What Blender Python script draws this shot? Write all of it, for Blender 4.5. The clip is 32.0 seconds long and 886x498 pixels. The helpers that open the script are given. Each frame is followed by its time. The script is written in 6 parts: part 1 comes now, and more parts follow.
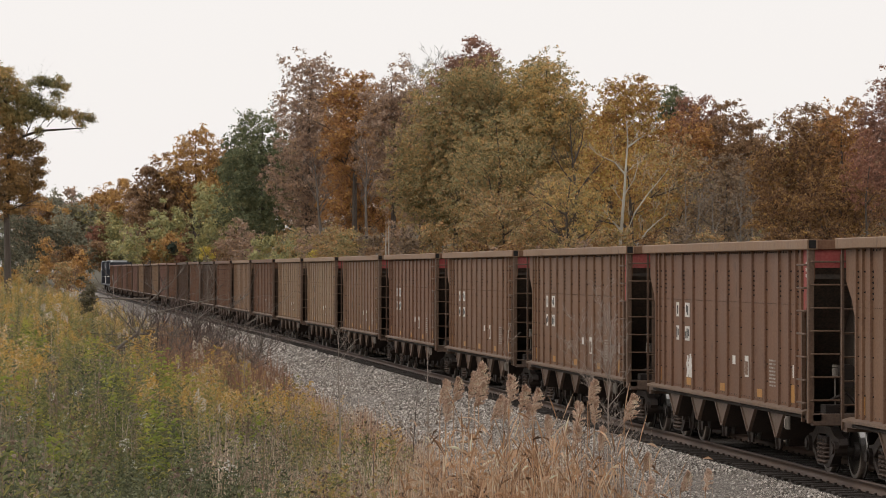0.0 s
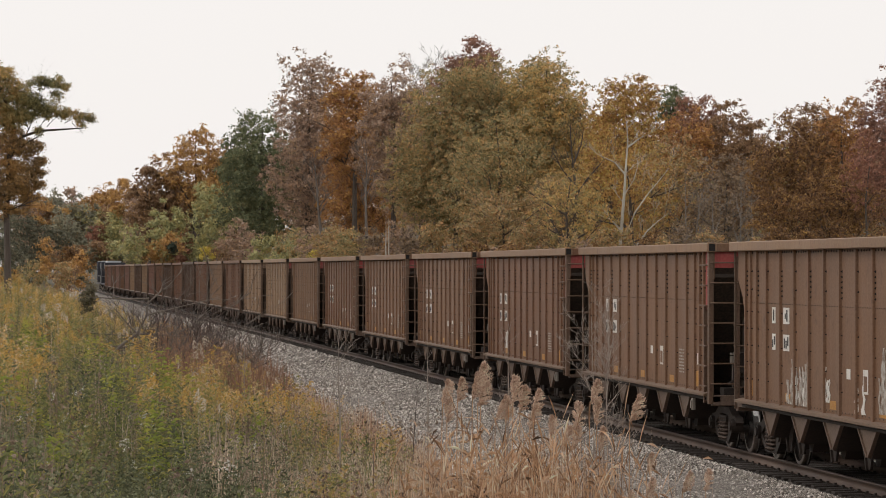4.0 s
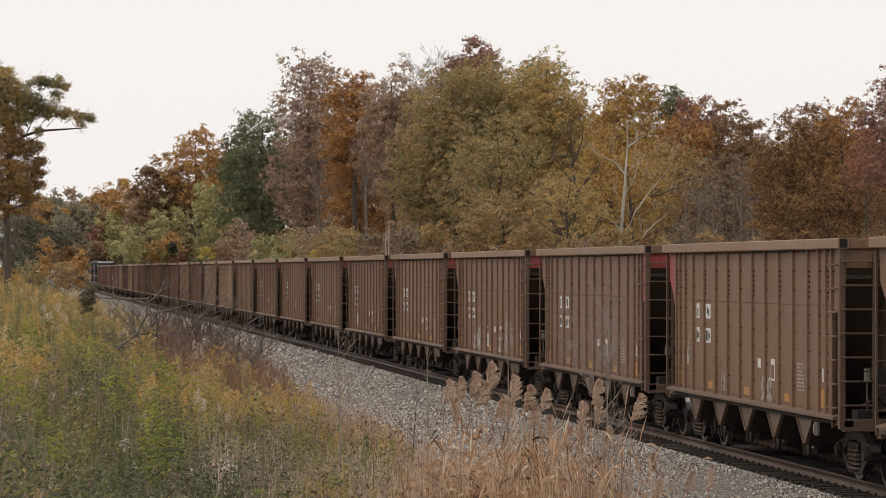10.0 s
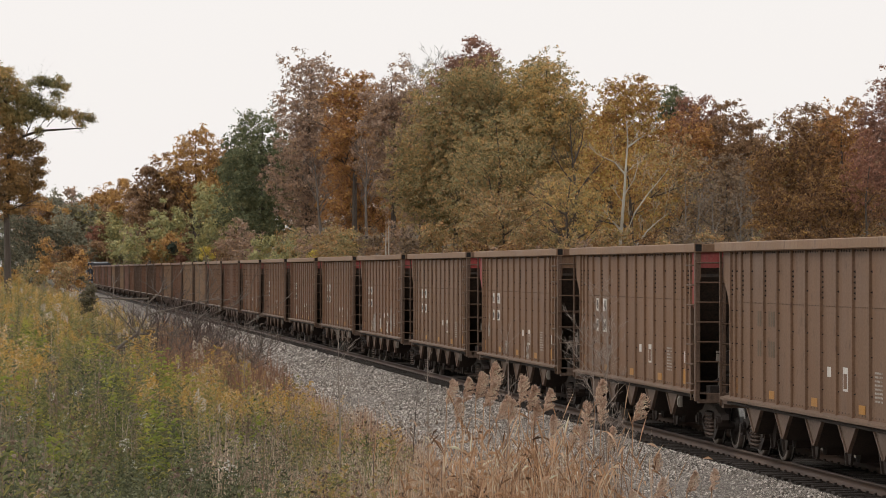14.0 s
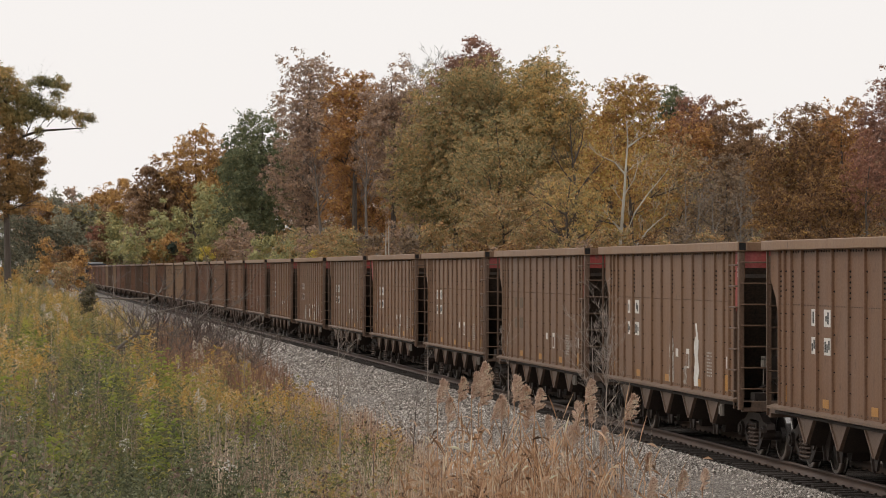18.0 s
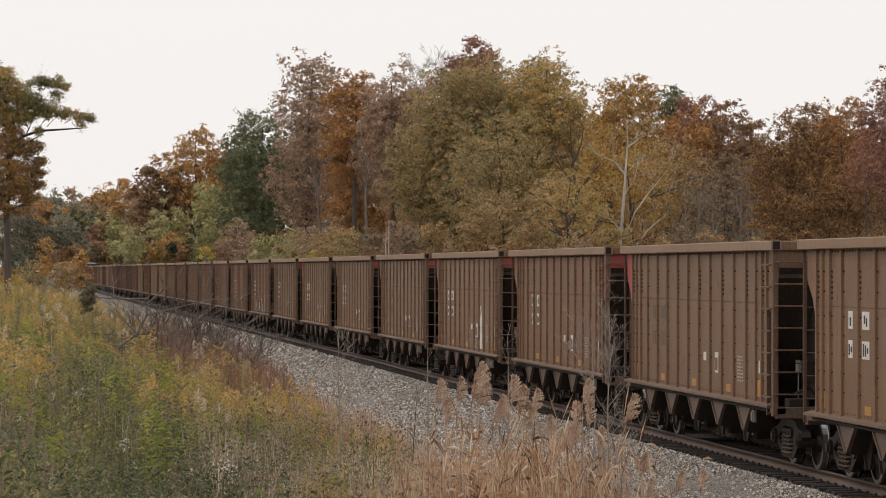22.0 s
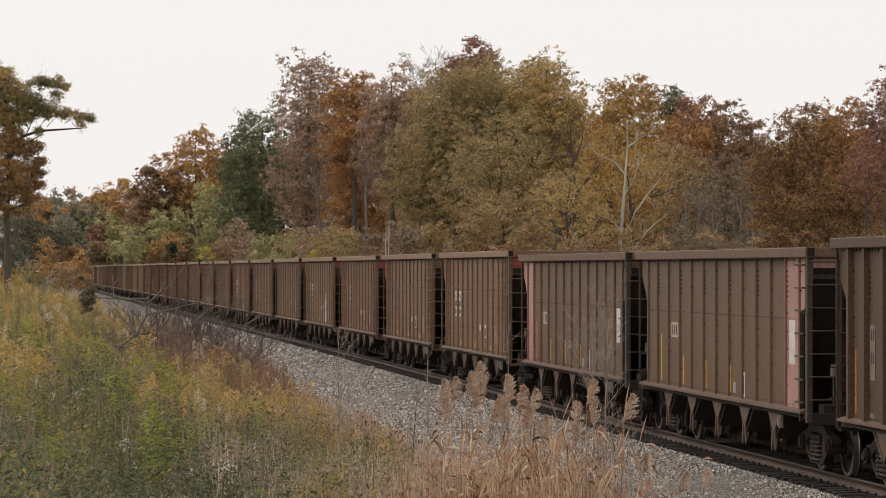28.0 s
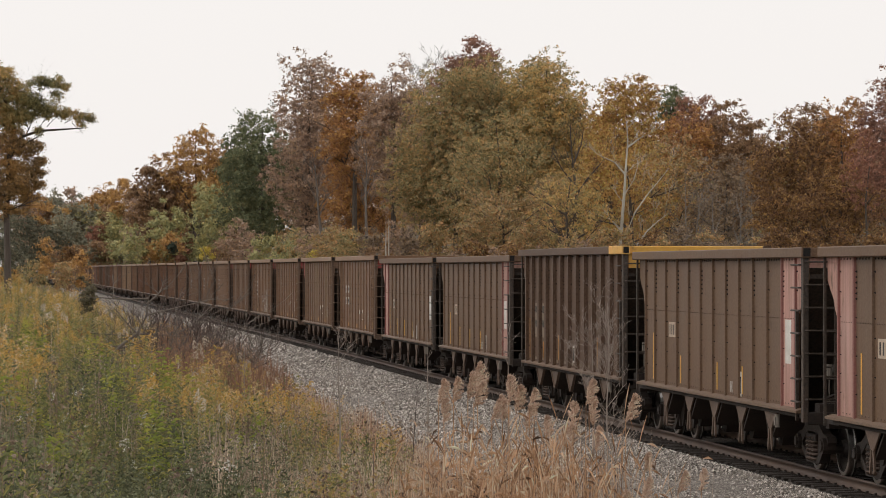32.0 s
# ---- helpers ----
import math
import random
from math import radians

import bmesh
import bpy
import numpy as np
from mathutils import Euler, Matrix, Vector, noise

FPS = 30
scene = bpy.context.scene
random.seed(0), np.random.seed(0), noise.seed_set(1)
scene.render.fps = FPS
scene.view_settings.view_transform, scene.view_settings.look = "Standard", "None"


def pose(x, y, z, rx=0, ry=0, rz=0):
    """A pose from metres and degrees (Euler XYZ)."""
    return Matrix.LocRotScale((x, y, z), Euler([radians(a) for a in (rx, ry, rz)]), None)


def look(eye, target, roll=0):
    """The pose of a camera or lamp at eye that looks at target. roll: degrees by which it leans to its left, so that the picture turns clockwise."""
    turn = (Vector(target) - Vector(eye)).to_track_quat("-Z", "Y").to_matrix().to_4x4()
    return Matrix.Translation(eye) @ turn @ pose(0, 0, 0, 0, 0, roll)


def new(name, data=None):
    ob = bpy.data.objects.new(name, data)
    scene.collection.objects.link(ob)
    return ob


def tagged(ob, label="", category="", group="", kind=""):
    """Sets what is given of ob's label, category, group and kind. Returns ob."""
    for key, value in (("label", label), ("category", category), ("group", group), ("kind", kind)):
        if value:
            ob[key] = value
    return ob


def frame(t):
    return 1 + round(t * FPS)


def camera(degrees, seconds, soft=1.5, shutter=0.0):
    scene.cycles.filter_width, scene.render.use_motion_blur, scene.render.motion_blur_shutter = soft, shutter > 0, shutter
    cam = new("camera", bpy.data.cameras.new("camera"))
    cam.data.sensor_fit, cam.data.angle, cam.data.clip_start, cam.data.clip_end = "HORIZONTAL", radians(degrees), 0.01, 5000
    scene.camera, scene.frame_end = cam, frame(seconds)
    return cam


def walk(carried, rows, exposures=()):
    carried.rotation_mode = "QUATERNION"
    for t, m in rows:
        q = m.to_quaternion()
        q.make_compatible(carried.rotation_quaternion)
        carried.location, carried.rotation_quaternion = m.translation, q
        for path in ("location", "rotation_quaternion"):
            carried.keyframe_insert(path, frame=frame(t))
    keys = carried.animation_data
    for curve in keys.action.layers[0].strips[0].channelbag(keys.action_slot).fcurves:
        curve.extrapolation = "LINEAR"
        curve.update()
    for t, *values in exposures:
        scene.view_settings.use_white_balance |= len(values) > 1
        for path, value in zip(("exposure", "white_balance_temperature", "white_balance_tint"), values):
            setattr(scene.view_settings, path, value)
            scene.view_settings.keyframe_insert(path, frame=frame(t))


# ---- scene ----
# The camera stands still on the field beside the line, 3.46 m above the rail tops.
cam = camera(15.39, 32.0, soft=0.4)
EYE = (0.0, 0.0, 3.464)
YAW, PITCH = 7.39, 0.346
STAND = pose(EYE[0], EYE[1], EYE[2], 90 + PITCH, 0, -YAW)
walk(cam, [(0.0, STAND), (32.0, STAND)], [(0.0, 0.0), (32.0, 0.0)])

# ---- world, sun ----
world = bpy.data.worlds.new("overcast_sky")
scene.world = world
world.use_nodes = True
wn, wl = world.node_tree.nodes, world.node_tree.links
wn.clear()
w_out = wn.new("ShaderNodeOutputWorld")
w_bg = wn.new("ShaderNodeBackground")
w_sky = wn.new("ShaderNodeTexSky")
w_sky.sky_type = "NISHITA"
w_sky.sun_disc = False
w_sky.sun_elevation = radians(38)
w_sky.sun_rotation = radians(284)
w_sky.air_density, w_sky.dust_density = 1.0, 4.0
w_mix = wn.new("ShaderNodeMix")
w_mix.data_type = "RGBA"
w_mix.inputs["Factor"].default_value = 0.93
w_mix.inputs["B"].default_value = (9.8, 9.4, 9.15, 1)
w_bg.inputs["Strength"].default_value = 0.1
wl.new(w_sky.outputs[0], w_mix.inputs["A"])
wl.new(w_mix.outputs["Result"], w_bg.inputs["Color"])
wl.new(w_bg.outputs[0], w_out.inputs[0])

sun_data = bpy.data.lights.new("sun", "SUN")
sun_data.energy, sun_data.angle, sun_data.color = 0.7, radians(25), (1.0, 0.95, 0.88)
sun = new("sun", sun_data)
sun.matrix_world = look((-62, 16, 70), (0, 0, 0))


# ---- materials ----
def mat(name):
    m = bpy.data.materials.new(name)
    m.use_nodes = True
    nt = m.node_tree
    b = nt.nodes["Principled BSDF"]
    return m, nt, b


def node(nt, kind, **sets):
    n = nt.nodes.new(kind)
    for key, value in sets.items():
        n.inputs[key.replace("_", " ")].default_value = value
    return n


def ramp(nt, stops):
    r = nt.nodes.new("ShaderNodeValToRGB")
    e = r.color_ramp.elements
    while len(e) < len(stops):
        e.new(0.5)
    for el, (p, c) in zip(e, stops):
        el.position, el.color = p, (*c, 1)
    return r


def mixer(nt, fac, a, b, blend="MIX"):
    m = nt.nodes.new("ShaderNodeMix")
    m.data_type, m.blend_type = "RGBA", blend
    for sock, v in (("Factor", fac), ("A", a), ("B", b)):
        if isinstance(v, (int, float)):
            m.inputs[sock].default_value = v
        elif isinstance(v, tuple):
            m.inputs[sock].default_value = (*v, 1)
        else:
            nt.links.new(v, m.inputs[sock])
    return m.outputs["Result"]


def noise_fac(nt, scale, detail=4, stretch=(1, 1, 1), lo=0.35, hi=0.65):
    tc = nt.nodes.new("ShaderNodeTexCoord")
    mp = nt.nodes.new("ShaderNodeMapping")
    mp.inputs["Scale"].default_value = stretch
    nz = node(nt, "ShaderNodeTexNoise", Scale=scale, Detail=detail)
    nt.links.new(tc.outputs["Object"], mp.inputs["Vector"])
    nt.links.new(mp.outputs[0], nz.inputs["Vector"])
    mr = node(nt, "ShaderNodeMapRange", From_Min=lo, From_Max=hi)
    nt.links.new(nz.outputs["Fac"], mr.inputs["Value"])
    return mr.outputs[0]


def bump(nt, b, height, strength=0.3, distance=0.02):
    bp = node(nt, "ShaderNodeBump", Strength=strength, Distance=distance)
    nt.links.new(height, bp.inputs["Height"])
    nt.links.new(bp.outputs[0], b.inputs["Normal"])


def plain(name, c1, c2, rough=0.7, metal=0.0, scale=3.0, stretch=(1, 1, 1), bumps=0.2):
    m, nt, b = mat(name)
    f1 = noise_fac(nt, scale, 5, stretch)
    f2 = noise_fac(nt, scale * 9, 3, stretch)
    col = mixer(nt, f1, c1, c2)
    col = mixer(nt, 0.35, col, mixer(nt, f2, tuple(v * 0.7 for v in c1), tuple(min(1, v * 1.25) for v in c2)))
    nt.links.new(col, b.inputs["Base Color"])
    b.inputs["Roughness"].default_value, b.inputs["Metallic"].default_value = rough, metal
    if bumps:
        bump(nt, b, f2, bumps, 0.01)
    return m


def stain_fac(nt, seed, scale, detail, stretch, lo, hi):
    """Noise in the part's own space, shifted from part to part."""
    tc = nt.nodes.new("ShaderNodeTexCoord")
    mp = nt.nodes.new("ShaderNodeMapping")
    mp.inputs["Scale"].default_value = stretch
    nz = node(nt, "ShaderNodeTexNoise", Scale=scale, Detail=detail)
    nz.noise_dimensions = "4D"
    info = nt.nodes.new("ShaderNodeObjectInfo")
    mul = nt.nodes.new("ShaderNodeMath")
    mul.operation = "MULTIPLY_ADD"
    mul.inputs[1].default_value, mul.inputs[2].default_value = 60.0, seed
    nt.links.new(info.outputs["Random"], mul.inputs[0])
    nt.links.new(mul.outputs[0], nz.inputs["W"])
    nt.links.new(tc.outputs["Object"], mp.inputs["Vector"])
    nt.links.new(mp.outputs[0], nz.inputs["Vector"])
    mr = node(nt, "ShaderNodeMapRange", From_Min=lo, From_Max=hi)
    nt.links.new(nz.outputs["Fac"], mr.inputs["Value"])
    return mr.outputs[0]


def car_paint(name, base, streak, grime, gain=1.0):
    """Weathered hopper paint: broad fading, vertical rust-red runs, dusty grey wash, rusty scabs."""
    m, nt, b = mat(name)
    base, streak, grime = [tuple(min(0.8, v * gain * w) for v, w in zip(c, tint)) for c, tint in ((base, (1.06, 1.0, 0.97)), (streak, (1.08, 1.02, 1.0)), (grime, (1, 1, 1)))]
    broad = stain_fac(nt, 1.0, 0.5, 5, (1, 1, 1), 0.3, 0.7)
    dusty = stain_fac(nt, 9.0, 1.1, 5, (1, 1, 0.5), 0.45, 0.75)
    runs = stain_fac(nt, 4.0, 2.4, 6, (3.5, 3.5, 0.18), 0.42, 0.72)
    rust = stain_fac(nt, 7.0, 3.4, 6, (3.0, 3.0, 0.30), 0.55, 0.72)
    scabs = stain_fac(nt, 3.0, 5.5, 6, (1, 1, 0.6), 0.60, 0.74)
    fine = noise_fac(nt, 22, 4)

    def part_of(f, k):
        half = nt.nodes.new("ShaderNodeMath")
        half.operation = "MULTIPLY"
        half.inputs[1].default_value = k
        nt.links.new(f, half.inputs[0])
        return half.outputs[0]
    col = mixer(nt, broad, tuple(v * 1.06 for v in base), tuple(v * 0.82 for v in base))
    grey = sum(base) / 3
    col = mixer(nt, part_of(dusty, 0.35), col, tuple(grey * 0.85 + v * 0.45 for v in base))
    col = mixer(nt, part_of(runs, 0.6), col, streak)
    col = mixer(nt, part_of(rust, 0.4), col, (streak[0] * 1.12, streak[1] * 0.9, streak[2] * 0.78))
    col = mixer(nt, scabs, col, grime)
    col = mixer(nt, 0.12, col, mixer(nt, fine, (0.02, 0.014, 0.01), (0.36, 0.25, 0.16)))
    nt.links.new(col, b.inputs["Base Color"])
    b.inputs["Roughness"].default_value = 0.6
    bump(nt, b, fine, 0.12, 0.006)
    return m


PAINTS = [car_paint("brown_paint", (0.169, 0.085, 0.039), (0.117, 0.050, 0.021), (0.077, 0.028, 0.010), 1.06),
          car_paint("dusty_tan_paint", (0.184, 0.100, 0.049), (0.129, 0.063, 0.029), (0.084, 0.035, 0.015), 1.06),
          car_paint("rusty_brown_paint", (0.152, 0.068, 0.030), (0.103, 0.041, 0.017), (0.069, 0.024, 0.010), 1.06),
          car_paint("grey_tan_paint", (0.168, 0.094, 0.049), (0.119, 0.060, 0.028), (0.077, 0.033, 0.015), 1.06),
          car_paint("dark_brown_paint", (0.076, 0.037, 0.016), (0.066, 0.026, 0.009), (0.105, 0.046, 0.020), 1.0),
          car_paint("olive_brown_paint", (0.132, 0.076, 0.038), (0.106, 0.049, 0.022), (0.062, 0.026, 0.012), 1.0)]
# The sheen far cars show at a grazing view is put into these colours.
FAR_TAN = [car_paint("distance_paled_tan_paint", (0.221, 0.146, 0.084), (0.163, 0.097, 0.053), (0.108, 0.062, 0.033), 1.28),
           car_paint("paled_brown_paint", (0.203, 0.126, 0.071), (0.149, 0.084, 0.045), (0.099, 0.053, 0.027), 1.28)]
ROSE = car_paint("faded_rose_brown_paint", (0.22, 0.115, 0.085), (0.15, 0.075, 0.05), (0.10, 0.045, 0.03))
RED = car_paint("faded_red_paint", (0.36, 0.040, 0.038), (0.22, 0.04, 0.035), (0.13, 0.06, 0.045))
PINK = car_paint("sun_bleached_pink_paint", (0.52, 0.30, 0.26), (0.17, 0.09, 0.055), (0.13, 0.07, 0.04))
YELLOW_RIM = car_paint("yellow_rim_paint", (0.80, 0.44, 0.07), (0.62, 0.32, 0.05), (0.25, 0.13, 0.05))
DARK_END = car_paint("dark_end_steel", (0.035, 0.028, 0.024), (0.055, 0.036, 0.027), (0.02, 0.016, 0.014))
POST_PAINT = car_paint("dark_rusty_post_paint", (0.115, 0.068, 0.042), (0.10, 0.050, 0.027), (0.045, 0.026, 0.018))
SILL_DUST = car_paint("dusty_sill_paint", (0.15, 0.098, 0.062), (0.12, 0.072, 0.044), (0.09, 0.05, 0.032))
BROWN_END = car_paint("brown_end_steel", (0.12, 0.08, 0.058), (0.085, 0.054, 0.038), (0.05, 0.03, 0.022))
PINK_RIB = car_paint("dull_rose_paint", (0.27, 0.10, 0.088), (0.2, 0.075, 0.062), (0.13, 0.055, 0.045))
TRUCK = plain("greasy_cast_steel", (0.013, 0.009, 0.007), (0.032, 0.019, 0.013), 0.75, 0.0, 3)
WHEEL = plain("wheel_steel", (0.02, 0.016, 0.014), (0.036, 0.028, 0.023), 0.55, 0.3, 4)
TREAD = plain("polished_tread_steel", (0.30, 0.29, 0.28), (0.40, 0.39, 0.38), 0.3, 1.0, 6, bumps=0.05)
WHITE = plain("weathered_white_stencil", (0.74, 0.72, 0.68), (0.58, 0.55, 0.5), 0.7, 0, 4)
CHALK = plain("peeling_grey_white_paint", (0.56, 0.54, 0.5), (0.16, 0.1, 0.06), 0.8, 0, 9)
# black of the bolt heads; also painted shade inside the chord tubes
OPEN_DARK = plain("tube_shade_bolt_black", (0.006, 0.005, 0.005), (0.012, 0.009, 0.008), 0.9, 0, 4)
SPRING = plain("dusty_spring_steel", (0.10, 0.068, 0.052), (0.065, 0.044, 0.034), 0.8, 0, 4)
INK = plain("black_stencil", (0.025, 0.024, 0.024), (0.05, 0.045, 0.04), 0.7, 0, 4)
SHADOW_INK = plain("faded_dark_stencil", (0.12, 0.09, 0.06), (0.15, 0.11, 0.075), 0.75, 0, 4)
FADED_PANEL = plain("faded_tan_panel", (0.27, 0.215, 0.165), (0.19, 0.14, 0.1), 0.75, 0, 5)
PALE_INK = plain("pale_cream_stencil", (0.58, 0.48, 0.38), (0.42, 0.32, 0.24), 0.75, 0, 4)
YELLOW = plain("ochre_reflector_sheet", (0.52, 0.25, 0.04), (0.36, 0.17, 0.035), 0.5, 0, 6)
BRIGHT_YELLOW = plain("bright_yellow_reflector_sheet", (0.85, 0.48, 0.05), (0.7, 0.38, 0.04), 0.45, 0, 6)
RAIL = plain("rusty_rail_steel", (0.115, 0.070, 0.047), (0.080, 0.050, 0.036), 0.6, 0.1, 2, (3, 0.3, 3))
RAIL_HEAD = plain("worn_rail_head", (0.125, 0.085, 0.064), (0.09, 0.064, 0.05), 0.5, 0.2, 2, (3, 0.3, 3), 0.05)
TIE = plain("creosoted_tie_wood", (0.026, 0.019, 0.015), (0.058, 0.045, 0.037), 0.9, 0, 5, (1, 5, 3), 0.5)
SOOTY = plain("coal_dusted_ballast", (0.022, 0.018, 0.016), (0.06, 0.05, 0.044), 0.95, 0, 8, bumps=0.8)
SPIKE = plain("dark_anchor_steel", (0.03, 0.024, 0.021), (0.05, 0.036, 0.03), 0.7, 0.2)
SOIL = plain("field_soil_and_litter", (0.045, 0.040, 0.023), (0.095, 0.076, 0.045), 0.95, 0, 0.8, bumps=0.6)
BARK = plain("grey_brown_bark", (0.13, 0.105, 0.085), (0.075, 0.058, 0.046), 0.95, 0, 2, (4, 4, 0.6), 0.7)
PALE_BARK = plain("pale_mottled_bark", (0.62, 0.58, 0.5), (0.36, 0.32, 0.26), 0.85, 0, 1.6, (1, 1, 0.5), 0.4)
GREY_BARK = plain("bleached_grey_bark", (0.30, 0.265, 0.23), (0.18, 0.155, 0.13), 0.9, 0, 2, (4, 4, 0.6), 0.5)
MID_BARK = plain("grey_bark", (0.22, 0.185, 0.155), (0.13, 0.105, 0.088), 0.9, 0, 2, (4, 4, 0.6), 0.5)
TWIG = plain("grey_twig_bark", (0.40, 0.34, 0.29), (0.27, 0.22, 0.19), 0.9, 0, 5)
DARK_TWIG = plain("dark_twig_bark", (0.13, 0.095, 0.08), (0.08, 0.058, 0.048), 0.9, 0, 5)
LOCO_DARK = plain("dark_blue_black_paint", (0.02, 0.022, 0.03), (0.035, 0.036, 0.045), 0.5, 0, 1)
LOCO_GREY = plain("light_grey_paint", (0.55, 0.56, 0.56), (0.46, 0.47, 0.48), 0.5, 0, 1)
GLASS, _nt, _b = mat("dark_window_glass")
_b.inputs["Base Color"].default_value = (0.02, 0.025, 0.03, 1)
_b.inputs["Roughness"].default_value = 0.08


def stone_mat(name, stops, dust):
    m, nt, b = mat(name)
    geo = nt.nodes.new("ShaderNodeNewGeometry")
    r = ramp(nt, stops)
    nt.links.new(geo.outputs["Random Per Island"], r.inputs["Fac"])
    patch = noise_fac(nt, 0.5, 4)
    col = mixer(nt, 0.12, r.outputs["Color"], mixer(nt, patch, dust, tuple(v * 1.7 for v in dust)))
    nt.links.new(col, b.inputs["Base Color"])
    b.inputs["Roughness"].default_value = 0.9
    return m


def gravel_mat():
    m, nt, b = mat("gravel_bed")
    tc = nt.nodes.new("ShaderNodeTexCoord")
    v = node(nt, "ShaderNodeTexVoronoi", Scale=42.0)
    nt.links.new(tc.outputs["Object"], v.inputs["Vector"])
    r = ramp(nt, [(0.0, (0.05, 0.042, 0.036)), (0.4, (0.18, 0.155, 0.133)), (0.75, (0.38, 0.335, 0.295)), (1.0, (0.70, 0.64, 0.58))])
    sep = nt.nodes.new("ShaderNodeSeparateColor")
    nt.links.new(v.outputs["Color"], sep.inputs[0])
    nt.links.new(sep.outputs[0], r.inputs["Fac"])
    patch = noise_fac(nt, 0.4, 4)
    col = mixer(nt, 0.2, r.outputs["Color"], mixer(nt, patch, (0.11, 0.09, 0.075), (0.24, 0.21, 0.185)))
    nt.links.new(col, b.inputs["Base Color"])
    b.inputs["Roughness"].default_value = 0.95
    bump(nt, b, v.outputs["Distance"], 0.9, 0.05)
    return m


def leaf_mat(name, cols, scale=0.35, translucent=0.5, rough=0.65, gain=1.0):
    """Leaves that differ one by one, and in larger drifts of the crown."""
    m, nt, b = mat(name)
    geo = nt.nodes.new("ShaderNodeNewGeometry")
    tc = nt.nodes.new("ShaderNodeTexCoord")
    nz = node(nt, "ShaderNodeTexNoise", Scale=scale, Detail=3)
    nt.links.new(tc.outputs["Object"], nz.inputs["Vector"])
    mr = node(nt, "ShaderNodeMapRange", From_Min=0.33, From_Max=0.67)
    nt.links.new(nz.outputs["Fac"], mr.inputs["Value"])
    add = nt.nodes.new("ShaderNodeMix")
    add.data_type = "FLOAT"
    add.inputs[0].default_value = 0.45
    nt.links.new(mr.outputs[0], add.inputs[2])
    nt.links.new(geo.outputs["Random Per Island"], add.inputs[3])
    n = len(cols)
    r = ramp(nt, [(i / (n - 1) * 0.8 + 0.1, tuple(min(0.8, gain * q) for q in c)) for i, c in enumerate(cols)])
    nt.links.new(add.outputs[0], r.inputs["Fac"])
    nt.links.new(r.outputs["Color"], b.inputs["Base Color"])
    b.inputs["Roughness"].default_value = rough
    b.inputs["Specular IOR Level"].default_value = 0.25
    tr = nt.nodes.new("ShaderNodeBsdfTranslucent")
    nt.links.new(r.outputs["Color"], tr.inputs["Color"])
    ms = nt.nodes.new("ShaderNodeMixShader")
    ms.inputs[0].default_value = translucent
    out = nt.nodes["Material Output"]
    nt.links.new(b.outputs[0], ms.inputs[1])
    nt.links.new(tr.outputs[0], ms.inputs[2])
    nt.links.new(ms.outputs[0], out.inputs["Surface"])
    return m


def tone_mat(name, cols, own=0.25, translucent=0.2, gain=1.0, dark=0.28):
    """Plants that differ one from another by their own tone, and leaf by leaf; the first colour fills the range up to dark."""
    m, nt, b = mat(name)
    geo = nt.nodes.new("ShaderNodeNewGeometry")
    at = nt.nodes.new("ShaderNodeAttribute")
    at.attribute_name = "tone"
    mx = nt.nodes.new("ShaderNodeMix")
    mx.data_type = "FLOAT"
    mx.inputs[0].default_value = own
    nt.links.new(at.outputs["Fac"], mx.inputs[2])
    nt.links.new(geo.outputs["Random Per Island"], mx.inputs[3])
    n = len(cols)
    r = ramp(nt, [(0.0 if i == 0 else dark + (1 - dark) * (i - 1) / max(n - 2, 1), tuple(min(0.8, gain * q) for q in c)) for i, c in enumerate(cols)])
    nt.links.new(mx.outputs[0], r.inputs["Fac"])
    nt.links.new(r.outputs["Color"], b.inputs["Base Color"])
    b.inputs["Roughness"].default_value = 0.7
    b.inputs["Specular IOR Level"].default_value = 0.2
    tr = nt.nodes.new("ShaderNodeBsdfTranslucent")
    nt.links.new(r.outputs["Color"], tr.inputs["Color"])
    ms = nt.nodes.new("ShaderNodeMixShader")
    ms.inputs[0].default_value = translucent
    nt.links.new(b.outputs[0], ms.inputs[1])
    nt.links.new(tr.outputs[0], ms.inputs[2])
    nt.links.new(ms.outputs[0], nt.nodes["Material Output"].inputs["Surface"])
    return m


STONE = stone_mat("crushed_limestone", [(0.0, (0.045, 0.037, 0.031)), (0.28, (0.165, 0.140, 0.120)), (0.6, (0.38, 0.335, 0.292)), (0.85, (0.62, 0.565, 0.51)), (1.0, (0.88, 0.83, 0.77))], (0.19, 0.16, 0.135))
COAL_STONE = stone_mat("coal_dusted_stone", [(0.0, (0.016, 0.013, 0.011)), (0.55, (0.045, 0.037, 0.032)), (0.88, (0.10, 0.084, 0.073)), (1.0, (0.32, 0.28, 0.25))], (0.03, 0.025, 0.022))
GRAVEL = gravel_mat()

